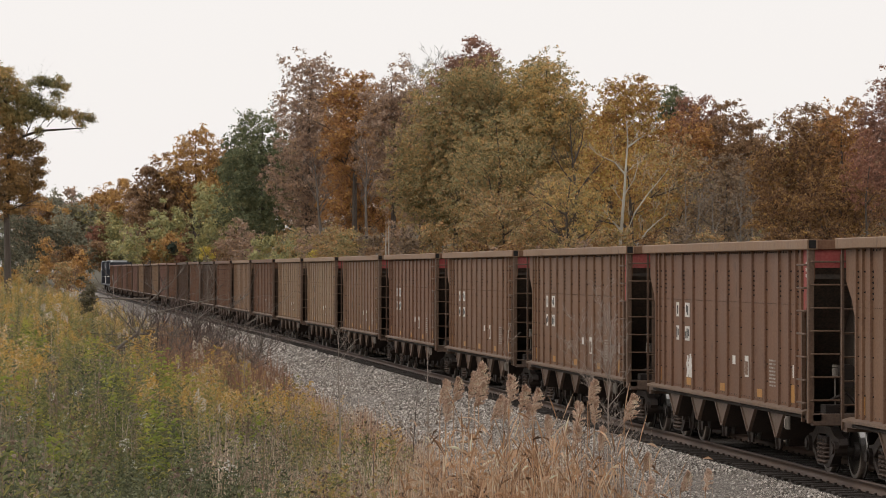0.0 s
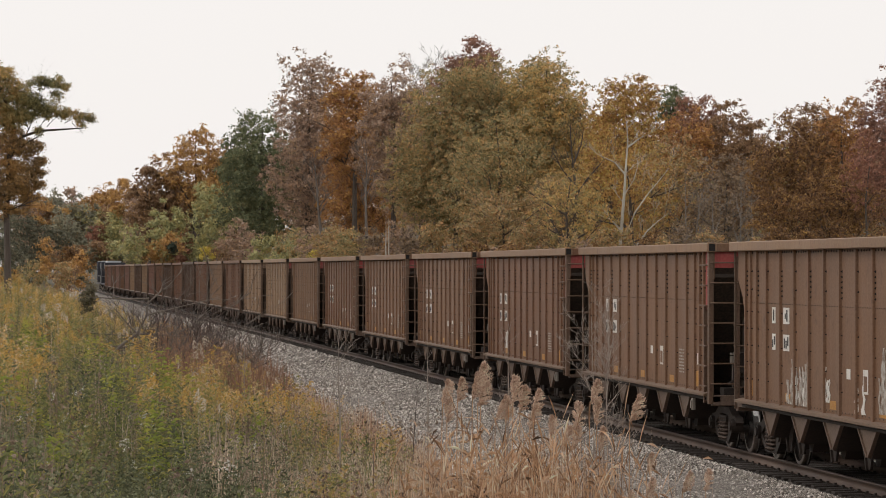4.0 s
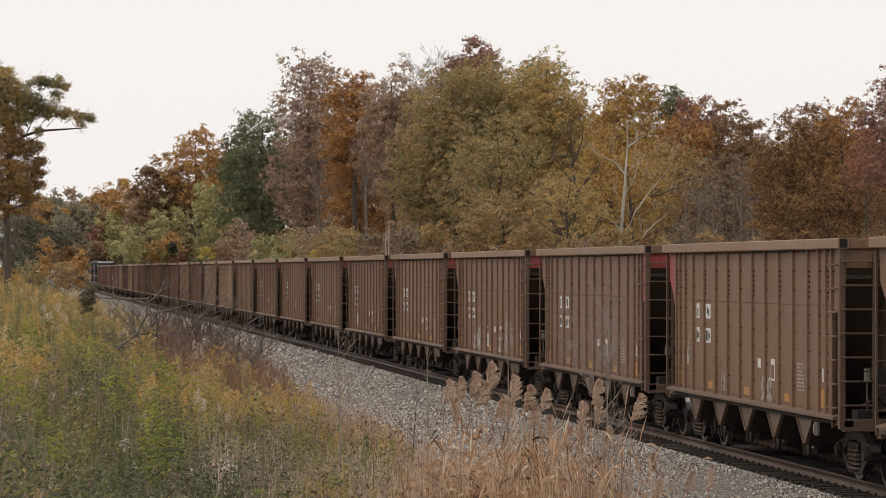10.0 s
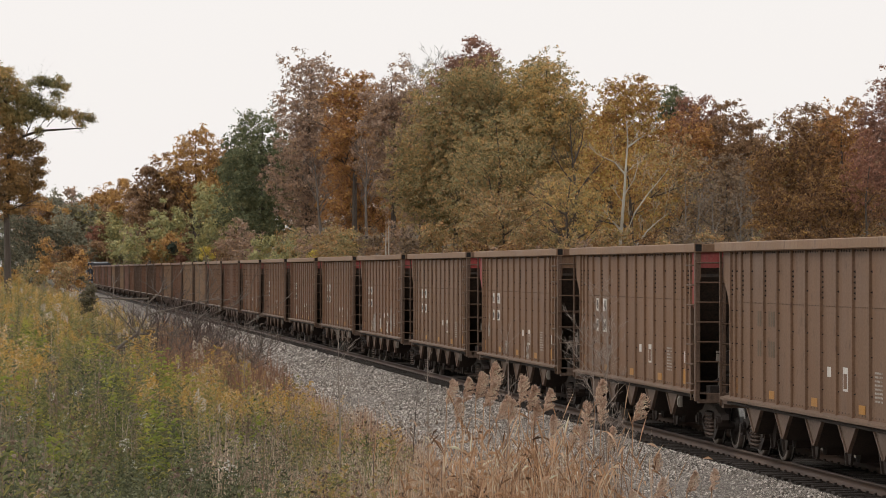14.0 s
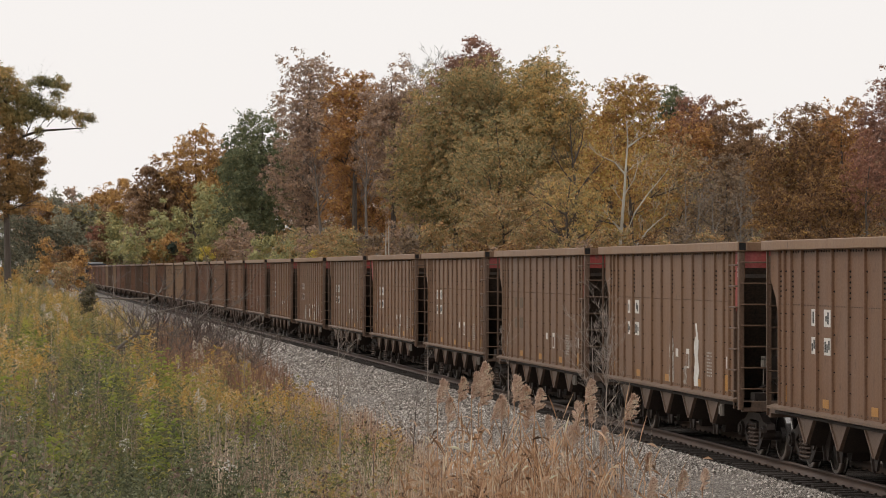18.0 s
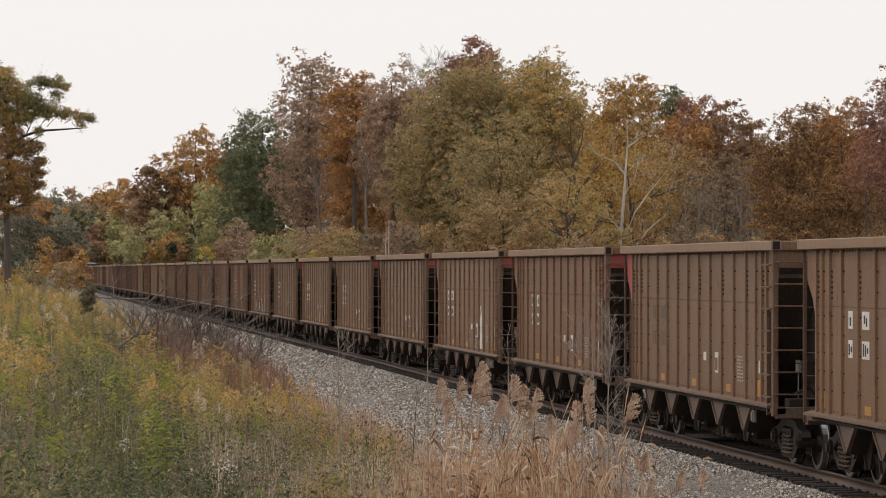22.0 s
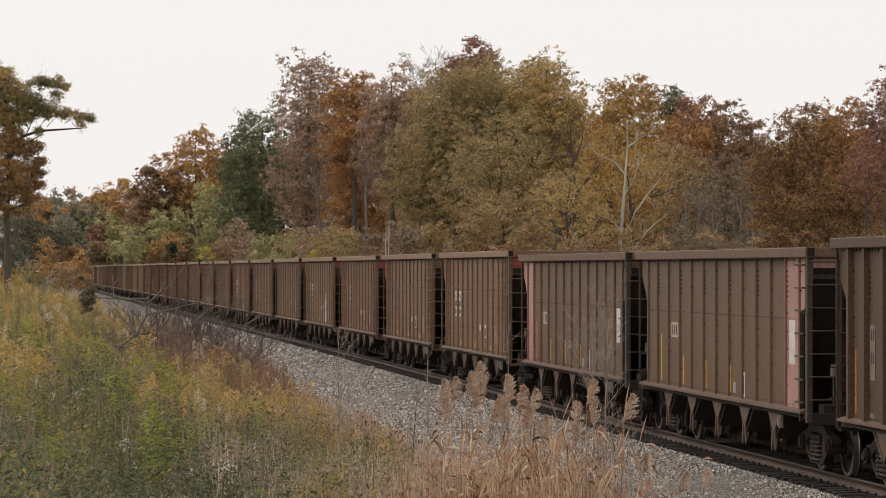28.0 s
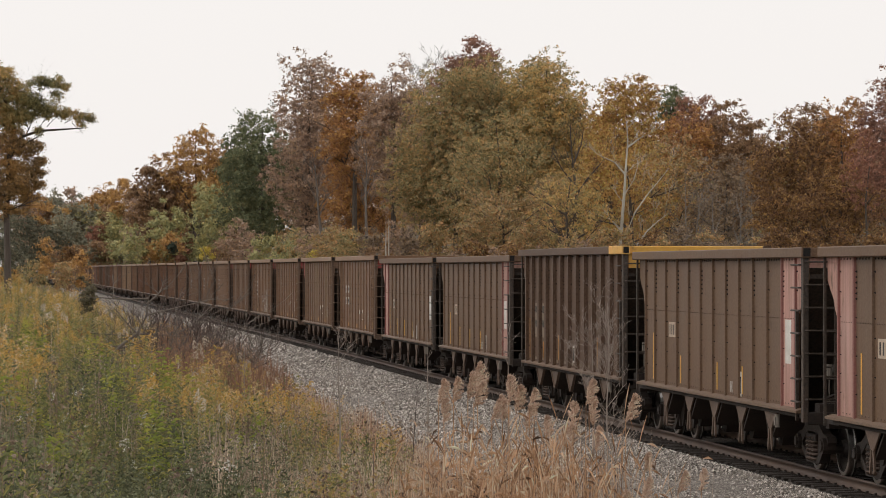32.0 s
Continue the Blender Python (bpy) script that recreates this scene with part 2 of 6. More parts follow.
LEAF = dict(
    olive=tone_mat("olive_autumn_leaves", [(0.060, 0.056, 0.032), (0.195, 0.180, 0.092), (0.265, 0.225, 0.110), (0.345, 0.240, 0.116), (0.440, 0.255, 0.116), (0.600, 0.430, 0.140)], 0.68, 0.22, 1.45),
    green=tone_mat("dark_green_leaves", [(0.035, 0.040, 0.026), (0.135, 0.150, 0.085), (0.195, 0.205, 0.105), (0.27, 0.23, 0.11)], 0.6, 0.22, 1.10),
    sage=tone_mat("yellow_green_leaves", [(0.080, 0.080, 0.045), (0.22, 0.22, 0.115), (0.29, 0.275, 0.13), (0.36, 0.30, 0.13), (0.38, 0.24, 0.12)], 0.6, 0.22, 1.60),
    dusk=tone_mat("dark_brown_green_leaves", [(0.05, 0.045, 0.032), (0.10, 0.09, 0.055), (0.15, 0.125, 0.075), (0.24, 0.16, 0.09)], 0.5, 0.2, 1.3),
    oak=leaf_mat("olive_and_rust_oak_leaves", [(0.07, 0.068, 0.038), (0.18, 0.165, 0.075), (0.26, 0.215, 0.09), (0.36, 0.235, 0.095), (0.52, 0.32, 0.115)], 0.5, 0.35, gain=1.55),
    rust_oak=leaf_mat("rusty_brown_oak_leaves", [(0.12, 0.09, 0.055), (0.22, 0.145, 0.07), (0.33, 0.20, 0.08), (0.44, 0.26, 0.09)], 0.6, 0.3, gain=1.4),
    orange=tone_mat("orange_brown_leaves", [(0.085, 0.050, 0.032), (0.30, 0.165, 0.085), (0.42, 0.215, 0.085), (0.51, 0.285, 0.095), (0.64, 0.43, 0.12)], 0.68, 0.22, 1.15),
    gold=tone_mat("golden_leaves", [(0.095, 0.055, 0.030), (0.40, 0.215, 0.085), (0.52, 0.295, 0.095), (0.57, 0.38, 0.11), (0.44, 0.38, 0.13), (0.68, 0.54, 0.17)], 0.68, 0.22, 1.00),
    turning=tone_mat("green_and_gold_leaves", [(0.065, 0.056, 0.032), (0.225, 0.195, 0.090), (0.31, 0.25, 0.110), (0.43, 0.265, 0.105), (0.49, 0.30, 0.110), (0.60, 0.46, 0.15)], 0.68, 0.22, 1.50),
    mixed=tone_mat("olive_and_russet_leaves", [(0.070, 0.052, 0.038), (0.26, 0.20, 0.115), (0.32, 0.265, 0.125), (0.41, 0.25, 0.12), (0.46, 0.25, 0.12), (0.60, 0.42, 0.14)], 0.68, 0.22, 1.25),
    rust=tone_mat("rust_brown_leaves", [(0.045, 0.028, 0.020), (0.20, 0.115, 0.070), (0.33, 0.185, 0.085), (0.48, 0.28, 0.10), (0.72, 0.47, 0.13)], 0.66, 0.22, 0.86),
    brown=tone_mat("brown_leaves", [(0.080, 0.052, 0.038), (0.27, 0.17, 0.105), (0.35, 0.21, 0.11), (0.47, 0.29, 0.12)], 0.66, 0.22, 1.00),
    purple=tone_mat("dull_purple_brown_leaves", [(0.070, 0.052, 0.043), (0.23, 0.165, 0.125), (0.29, 0.20, 0.14), (0.42, 0.27, 0.14)], 0.66, 0.22, 1.60),
    maroon=tone_mat("dark_red_brown_leaves", [(0.055, 0.034, 0.029), (0.22, 0.125, 0.095), (0.30, 0.16, 0.11), (0.38, 0.22, 0.12)], 0.6, 0.22, 1.3),
    crimson=tone_mat("faded_red_leaves", [(0.08, 0.045, 0.036), (0.36, 0.175, 0.125), (0.48, 0.24, 0.16), (0.38, 0.22, 0.13)], 0.6, 0.22, 0.85),
    brush=tone_mat("grey_brown_brush", [(0.085, 0.065, 0.053), (0.32, 0.245, 0.19), (0.40, 0.285, 0.18), (0.54, 0.36, 0.16)], 0.68, 0.22, 0.78),
    # greyed and paled leaf colour stands in for haze over distance
    hazy=tone_mat("haze_greyed_leaves", [(0.085, 0.085, 0.066), (0.205, 0.20, 0.145), (0.25, 0.23, 0.155), (0.31, 0.24, 0.155)], 0.52, 0.22, 1.30),
    amber=tone_mat("dull_orange_leaves", [(0.12, 0.075, 0.042), (0.36, 0.215, 0.095), (0.48, 0.28, 0.10), (0.60, 0.38, 0.12)], 0.6, 0.22, 1.2),
    yellow=tone_mat("clear_yellow_leaves", [(0.24, 0.17, 0.05), (0.52, 0.40, 0.09), (0.66, 0.52, 0.11), (0.75, 0.62, 0.18)], 0.6, 0.3, 1.0),
    dim=tone_mat("dull_brown_green_leaves", [(0.055, 0.055, 0.042), (0.125, 0.125, 0.088), (0.17, 0.155, 0.10), (0.23, 0.175, 0.11)], 0.55, 0.2, 1.0),
    spruce=tone_mat("dark_evergreen_needles", [(0.018, 0.024, 0.018), (0.04, 0.05, 0.035), (0.07, 0.08, 0.05)], 0.6, 0.1, 1.0),
)
WEED = dict(
    rod=tone_mat("goldenrod_foliage", [(0.058, 0.062, 0.038), (0.168, 0.184, 0.088), (0.295, 0.305, 0.112), (0.520, 0.395, 0.150), (0.570, 0.340, 0.150), (0.430, 0.280, 0.185)], 0.42),
    tops=tone_mat("goldenrod_seed_heads", [(0.480, 0.300, 0.075), (0.640, 0.400, 0.110), (0.640, 0.480, 0.270), (0.80, 0.70, 0.57)], 0.4),
    aster=tone_mat("dark_aster_foliage", [(0.050, 0.052, 0.034), (0.125, 0.135, 0.076), (0.230, 0.240, 0.132), (0.400, 0.370, 0.215)], 0.5, dark=0.35),
    grass=tone_mat("dry_grass_stems", [(0.270, 0.135, 0.085), (0.500, 0.290, 0.190), (0.640, 0.480, 0.340), (0.80, 0.670, 0.520), (0.450, 0.390, 0.260)], 0.45),
    green=tone_mat("green_grass_blades", [(0.100, 0.110, 0.060), (0.260, 0.270, 0.140), (0.500, 0.450, 0.280)], 0.45),
    dead=tone_mat("dead_weed_stalks", [(0.070, 0.048, 0.036), (0.185, 0.130, 0.098), (0.370, 0.275, 0.205), (0.600, 0.490, 0.390)], 0.45),
    russet=tone_mat("russet_twigs", [(0.13, 0.075, 0.052), (0.27, 0.15, 0.10), (0.42, 0.25, 0.165)], 0.45),
    white=tone_mat("small_white_flowers", [(0.62, 0.60, 0.55), (0.76, 0.74, 0.70)]),
    lush=tone_mat("yellow_green_foliage", [(0.14, 0.18, 0.045), (0.28, 0.34, 0.075), (0.45, 0.45, 0.10), (0.56, 0.46, 0.12)], 0.4, 0.3),
    red=tone_mat("russet_turning_foliage", [(0.22, 0.075, 0.05), (0.40, 0.15, 0.07), (0.55, 0.26, 0.08), (0.58, 0.36, 0.12)], 0.4, 0.3),
    down=tone_mat("cream_seed_down", [(0.42, 0.33, 0.24), (0.60, 0.51, 0.41), (0.78, 0.71, 0.62)], 0.4),
    burr=tone_mat("dark_seed_heads", [(0.045, 0.030, 0.024), (0.10, 0.07, 0.052), (0.24, 0.17, 0.12)], 0.5),
    plume=leaf_mat("pinkish_tan_plume", [(0.24, 0.16, 0.12), (0.47, 0.345, 0.265), (0.70, 0.55, 0.44)], 6.0, 0.3, gain=1.45),
)
REED = leaf_mat("dry_reed_stems", [(0.05, 0.032, 0.022), (0.25, 0.145, 0.085), (0.53, 0.32, 0.18), (0.62, 0.46, 0.33), (0.80, 0.69, 0.54)], 3.0, 0.25, gain=1.15)


# ---- helpers for meshes ----
def mesh_np(name, verts, faces, material):
    """A mesh from arrays: verts (n, 3), faces (m, 3) or (m, 4)."""
    me = bpy.data.meshes.new(name)
    verts, faces = np.asarray(verts, dtype=np.float32), np.asarray(faces, dtype=np.int32)
    m, k = faces.shape
    me.vertices.add(len(verts))
    me.vertices.foreach_set("co", verts.ravel())
    me.loops.add(m * k)
    me.loops.foreach_set("vertex_index", faces.ravel())
    me.polygons.add(m)
    me.polygons.foreach_set("loop_start", np.arange(0, m * k, k, dtype=np.int32))
    me.update(calc_edges=True)
    me.validate()
    me.materials.append(material)
    return me


class Shape:
    """Collects boxes, prisms and tubes into one mesh."""

    def __init__(self):
        self.v, self.f = [], []

    def add(self, verts, faces):
        o = len(self.v)
        self.v += [tuple(p) for p in verts]
        self.f += [tuple(i + o for i in f) for f in faces]
        return self

    def box(self, x0, x1, y0, y1, z0, z1, c=0.0):
        """A box; c cuts its upright and level edges by a small chamfer round its length."""
        if c <= 0:
            p = [(x, y, z) for x in (x0, x1) for y in (y0, y1) for z in (z0, z1)]
            return self.add(p, [(0, 1, 3, 2), (4, 6, 7, 5), (0, 4, 5, 1), (2, 3, 7, 6), (0, 2, 6, 4), (1, 5, 7, 3)])
        sz = (x1 - x0, y1 - y0, z1 - z0)
        a = sz.index(max(sz))
        lo, hi = (x0, y0, z0), (x1, y1, z1)
        b, d = [i for i in range(3) if i != a]
        ring = [(lo[b] + c, lo[d]), (hi[b] - c, lo[d]), (hi[b], lo[d] + c), (hi[b], hi[d] - c),
                (hi[b] - c, hi[d]), (lo[b] + c, hi[d]), (lo[b], hi[d] - c), (lo[b], lo[d] + c)]
        p = []
        for end in (lo[a], hi[a]):
            for u, w in ring:
                q = [0, 0, 0]
                q[a], q[b], q[d] = end, u, w
                p.append(q)
        f = [(i, (i + 1) % 8, 8 + (i + 1) % 8, 8 + i) for i in range(8)]
        return self.add(p, f + [tuple(range(7, -1, -1)), tuple(range(8, 16))])

    def prism(self, outline, axis, a0, a1):
        """An outline in the two other axes (in their order), drawn from a0 to a1 along axis."""
        p = []
        for a in (a0, a1):
            for u, w in outline:
                q = [u, w]
                q.insert(axis, a)
                p.append(q)
        n = len(outline)
        f = [(i, (i + 1) % n, n + (i + 1) % n, n + i) for i in range(n)]
        return self.add(p, f + [tuple(range(n - 1, -1, -1)), tuple(range(n, 2 * n))])

    def tube(self, pts, radii, sides=6):
        """A tube along points; radii a number or one for each."""
        pts = [Vector(p) for p in pts]
        if isinstance(radii, (int, float)):
            radii = [radii] * len(pts)
        rings = []
        for i, p in enumerate(pts):
            d = (pts[min(i + 1, len(pts) - 1)] - pts[max(i - 1, 0)]).normalized()
            side = d.cross(Vector((0, 0, 1)) if abs(d.z) < 0.9 else Vector((1, 0, 0))).normalized()
            up = side.cross(d)
            rings += [p + (side * math.cos(2 * math.pi * j / sides) + up * math.sin(2 * math.pi * j / sides)) * radii[i] for j in range(sides)]
        f = []
        for i in range(len(pts) - 1):
            for j in range(sides):
                k = (j + 1) % sides
                f.append((i * sides + j, i * sides + k, (i + 1) * sides + k, (i + 1) * sides + j))
        f.append(tuple(range(sides - 1, -1, -1)))
        f.append(tuple((len(pts) - 1) * sides + j for j in range(sides)))
        return self.add(rings, f)

    def wheel(self, y, z, x0, x1, r, sides=28):
        ring = [(y + r * math.cos(2 * math.pi * i / sides), z + r * math.sin(2 * math.pi * i / sides)) for i in range(sides)]
        return self.prism(ring, 0, x0, x1)

    def mesh(self, name, material, smooth=False):
        me = bpy.data.meshes.new(name)
        me.from_pydata(self.v, [], self.f)
        bm = bmesh.new()
        bm.from_mesh(me)
        bmesh.ops.recalc_face_normals(bm, faces=bm.faces)
        bm.to_mesh(me)
        bm.free()
        me.materials.append(material)
        if smooth:
            me.polygons.foreach_set("use_smooth", [True] * len(me.polygons))
        return me


def part(name, me, parent, label="", at=None):
    ob = new(name, me)
    ob.parent = parent
    if at is not None:
        ob.matrix_basis = at
    if label:
        ob["label"] = label
    return ob


def thing(name, at, label, category, group="", me=None, kind=""):
    ob = new(name, me)
    ob.matrix_basis = at
    return tagged(ob, label, category, group, kind)


def ground_z(x, y):
    """Height of the ground: a field bank on one side, the track bed, a wooded rise on the other."""
    x, y = np.asarray(x, float), np.asarray(y, float)
    grade = np.clip(0.2 + (y - 25) * 0.0014, 0.17, 0.31)
    bank = -1.05 + np.maximum(8.6 - x, 0) * grade
    bank = np.minimum(bank, 2.1 + 0.12 * np.sin(x * 0.4 + y * 0.07))
    bank = bank + 0.07 * np.sin(x * 1.3 + y * 0.31) * (x < 7) + 0.05 * np.sin(y * 0.83 - x * 0.6) * (x < 7)
    far = -1.05 + np.clip((x - 21) * 0.1, 0, 1.6) + np.clip((x - 44) * 0.24, 0, 26)
    bed = np.full_like(bank, -1.05)
    return np.where(x < 8.6, bank, np.where(x < 21, bed, far))


def line_pose(u):
    """The pose of the track's centre line u metres on: straight, a slight easing to the left, then a bend to the left far off."""
    x, y, a = 14.5, min(u, 100.0), 0.0
    for start, end, radius in ((100.0, 170.0, 28000.0), (170.0, 560.0, 1e9), (560.0, 9e9, 1500.0)):
        if u > start:
            run = min(u, end) - start
            mid = a + run / radius / 2
            x, y, a = x - run * math.sin(mid), y + run * math.cos(mid), a + run / radius
    return pose(x, y, 0, 0, 0, math.degrees(a))


def travelled(t):
    """Metres that the train has gone at t seconds."""
    q = t / 32.0
    return 16.18 * (11.502 * q + 3.124 * q ** 2 - 1.033 * q ** 3 + 0.4916 * q ** 4)


# ---- the ground ----
def build_ground():
    xs = np.concatenate([np.linspace(-2500, -60, 14), np.linspace(-50, -12, 12), np.linspace(-10, 9, 48), np.linspace(9.5, 20.5, 12), np.linspace(21, 60, 24), np.linspace(66, 260, 18), np.linspace(320, 2600, 12)])
    ys = np.concatenate([np.linspace(-2000, -40, 8), np.linspace(-20, 200, 160), np.linspace(206, 700, 70), np.linspace(740, 4000, 24)])
    gx, gy = np.meshgrid(xs, ys)
    gz = ground_z(gx, gy)
    v = np.stack([gx, gy, gz], -1).reshape(-1, 3)
    nx, ny = len(xs), len(ys)
    i, j = np.meshgrid(np.arange(nx - 1), np.arange(ny - 1))
    a = (j * nx + i).ravel()
    f = np.stack([a, a + 1, a + nx + 1, a + nx], -1)
    g = new("ground", mesh_np("ground", v, f, SOIL))
    g.data.polygons.foreach_set("use_smooth", [True] * len(g.data.polygons))
    tagged(g, "brown soil and leaf litter under weeds and trees", "ground", kind="structure")
    # the ballast bed, its crown under the ties and a broad gravel shoulder
    prof = [(-6.0, -1.09), (-5.0, -0.98), (-3.6, -0.72), (-2.2, -0.42), (-1.6, -0.215), (-1.3, -0.225), (1.3, -0.225), (1.6, -0.215), (2.3, -0.45), (3.4, -0.8), (4.4, -1.09)]
    us = np.concatenate([np.linspace(-60, 200, 131), np.linspace(210, 1050, 85)])
    rows = []
    for u in us:
        m = line_pose(float(u))
        for k, (dx, z) in enumerate(prof):
            w = 0.0 if abs(dx) < 1.7 else 0.02 * math.sin(u * 0.3 + k) + 0.012 * math.sin(u * 0.7 + 2 * k)
            edge = 0.35 * math.sin(u * 0.35) + 0.2 * math.sin(u * 1.1) if k == 0 else 0
            rows.append(m @ Vector((dx + edge, 0, z + w)))
    n = len(prof)
    f = [(r * n + k, r * n + k + 1, (r + 1) * n + k + 1, (r + 1) * n + k) for r in range(len(us) - 1) for k in range(n - 1)]
    b = new("ballast_bed", mesh_np("ballast_bed", [tuple(p) for p in rows], f, GRAVEL))
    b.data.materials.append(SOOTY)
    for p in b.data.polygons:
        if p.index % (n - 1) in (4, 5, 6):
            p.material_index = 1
    tagged(b, "grey crushed stone ballast bed of a railway line", "ballast", kind="structure")
    return b


def build_stones(bed):
    """Loose broken stones: four-sided lumps of uneven shape, pale on the shoulder, sooty under the cars."""
    rng = np.random.default_rng(5)
    octa = np.array([(1, 0, 0), (-1, 0, 0), (0, 1, 0), (0, -1, 0), (0.2, 0.15, 1)], float)
    tri = np.array([(0, 2, 4), (2, 1, 4), (1, 3, 4), (3, 0, 4)])
    px = np.array([-6.0, -5.0, -3.6, -2.2, -1.6, -1.3, 1.3, 1.6, 2.3])
    pz = np.array([-1.09, -0.98, -0.72, -0.42, -0.215, -0.225, -0.225, -0.215, -0.45])
    for n, y0, y1, size, x0, x1, material, words in (
            (105000, 46, 80, 0.0185, -6.0, -1.36, STONE, "loose angular grey and white ballast stones beside the rails"),
            (75000, 80, 130, 0.025, -6.0, -1.36, STONE, "loose angular grey and white ballast stones beside the rails"),
            (38000, 130, 230, 0.038, -6.0, -1.36, STONE, "loose angular grey and white ballast stones farther along"),
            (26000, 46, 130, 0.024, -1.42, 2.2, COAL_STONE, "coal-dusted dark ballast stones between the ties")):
        y = y0 + (y1 - y0) * rng.random(n) ** 1.1
        dx = x0 + (x1 - x0) * rng.random(n)
        z = np.interp(dx, px, pz) - 0.02 * (x0 > -2)
        s = size * np.exp(rng.normal(0, 0.33, n))
        jit = octa[None] * (s[:, None, None] * rng.uniform(0.55, 1.35, (n, 5, 3)))
        a, t = rng.uniform(0, 6.28, n), rng.uniform(-0.8, 0.8, n)
        ca, sa, ct, st = np.cos(a), np.sin(a), np.cos(t), np.sin(t)
        x1_, y1_, z1_ = jit[..., 0], jit[..., 1] * ct[:, None] - jit[..., 2] * st[:, None], jit[..., 1] * st[:, None] + jit[..., 2] * ct[:, None]
        v = np.stack([x1_ * ca[:, None] - y1_ * sa[:, None], x1_ * sa[:, None] + y1_ * ca[:, None], z1_], -1)
        v += np.stack([14.5 + dx - 0.0025 * np.maximum(y - 135, 0), y, z + s * 0.1], -1)[:, None, :]
        f = (tri[None] + 5 * np.arange(n)[:, None, None]).reshape(-1, 3)
        tagged(new("ballast_stones", mesh_np("ballast_stones", v.reshape(-1, 3), f, material)), words, "gravel", kind="stuff")


def build_track():
    prof_head = [(-0.036, 0.0), (0.036, 0.0), (0.038, -0.012), (0.036, -0.04), (-0.036, -0.04), (-0.038, -0.012)]
    prof_foot = [(-0.03, -0.04), (0.03, -0.04), (0.01, -0.055), (0.009, -0.145), (0.07, -0.16), (0.075, -0.172), (-0.075, -0.172), (-0.07, -0.16), (-0.009, -0.145), (-0.01, -0.055)]
    us = [-60.0, 100.0, 120.0, 145.0, 170.0, 560.0] + [560.0 + 10 * i for i in range(1, 50)]
    track = thing("railway_track", pose(14.5, 0, 0), "single railway track of rusty rails on dark wooden ties", "railway track", kind="structure")
    for side in (-0.753, 0.753):
        for name, prof, material in (("rail", prof_foot, RAIL), ("rail_head", prof_head, RAIL_HEAD)):
            v, f, n = [], [], len(prof)
            for u in us:
                m = line_pose(u)
                v += [tuple(m @ Vector((side + a, 0, b)) - Vector((14.5, 0, 0))) for a, b in prof]
            for r in range(len(us) - 1):
                for k in range(n):
                    f.append((r * n + k, r * n + (k + 1) % n, (r + 1) * n + (k + 1) % n, (r + 1) * n + k))
            if name == "rail":
                rail = part("rail", mesh_np("rail", v, f, material), track, "rusty brown steel rail")
            else:
                part("rail_head", mesh_np("rail_head", v, f, material), rail, "worn shiny running surface")
    return track


def build_ties(track):
    rng = random.Random(3)
    shapes = []
    for i in range(5):
        s = Shape()
        s.box(-1.3, 1.3, -0.11, 0.11, -0.35, -0.175, 0.012)
        for sx in (-0.753, 0.753):
            s.box(sx - 0.17, sx + 0.17, -0.09, 0.09, -0.176, -0.168)
        shapes.append(s.mesh("tie", TIE))
    for i in range(300):
        part("tie", shapes[i % 5], track, at=pose(rng.uniform(-0.05, 0.05), 44 + 0.52 * i, rng.uniform(-0.006, 0.004), 0, 0, rng.uniform(-1.2, 1.2)))
    far = Shape()
    y = 44 + 0.52 * 300
    while y < 560:
        far.box(-1.3, 1.3, y - 0.11, y + 0.11, -0.35, -0.175)
        y += 0.52
    tagged(part("far_ties", far.mesh("far_ties", TIE), track), kind="stuff")
    clips = Shape()
    for i in range(260):
        y = 44 + 0.52 * i
        for sx in (-0.753, 0.753):
            for e in (-1, 1):
                clips.box(sx + e * 0.10 - 0.02, sx + e * 0.10 + 0.02, y - 0.02, y + 0.02, -0.17, -0.135)
                clips.box(sx + e * 0.075 - 0.015, sx + e * 0.075 + 0.015, y + 0.13, y + 0.155, -0.19, -0.145)
    tagged(part("rail_anchors", clips.mesh("rail_anchors", SPIKE), track, "dark rail anchors and spike heads"), kind="stuff")


# ---- the train ----
PITCH_M = 16.18
FIRST = 59.81
MESHES = {}


def shared(key, material, make, smooth=False):
    k = (key, material.name)
    if k not in MESHES:
        MESHES[k] = make().mesh(key, material, smooth)
    return MESHES[k]


def side_sheet(top, lo=1.09):
    def make():
        s = Shape()
        h = top - 0.17
        out = [(-6.4, lo), (6.4, lo), (6.4, 2.65), (6.55, 2.8), (6.62, 2.95), (7.02, 3.28), (7.02, h), (-7.02, h), (-7.02, 3.28), (-6.62, 2.95), (-6.55, 2.8), (-6.4, 2.65)]
        s.prism(out, 0, -1.50, -1.47)
        return s
    return make


def mirrored(make):
    def both():
        s = make()
        s.v = [(-x, y, z) for x, y, z in s.v]
        return s
    return both


def rib_shape(top):
    def make():
        s = Shape()
        h = top - 0.165
        w, d, g = (0.08, 0.085, 0.065) if top == 3.955 else (0.045, 0.042, 0.032)
        pts = [(-w, -1.50), (-g, -1.50 - d), (g, -1.50 - d), (w, -1.50)]
        v = [(x, y, z) for z in (1.115, h) for y, x in pts]
        s.add(v, [(0, 1, 5, 4), (1, 2, 6, 5), (2, 3, 7, 6), (0, 3, 2, 1), (4, 5, 6, 7), (0, 4, 7, 3)])
        return s
    return make


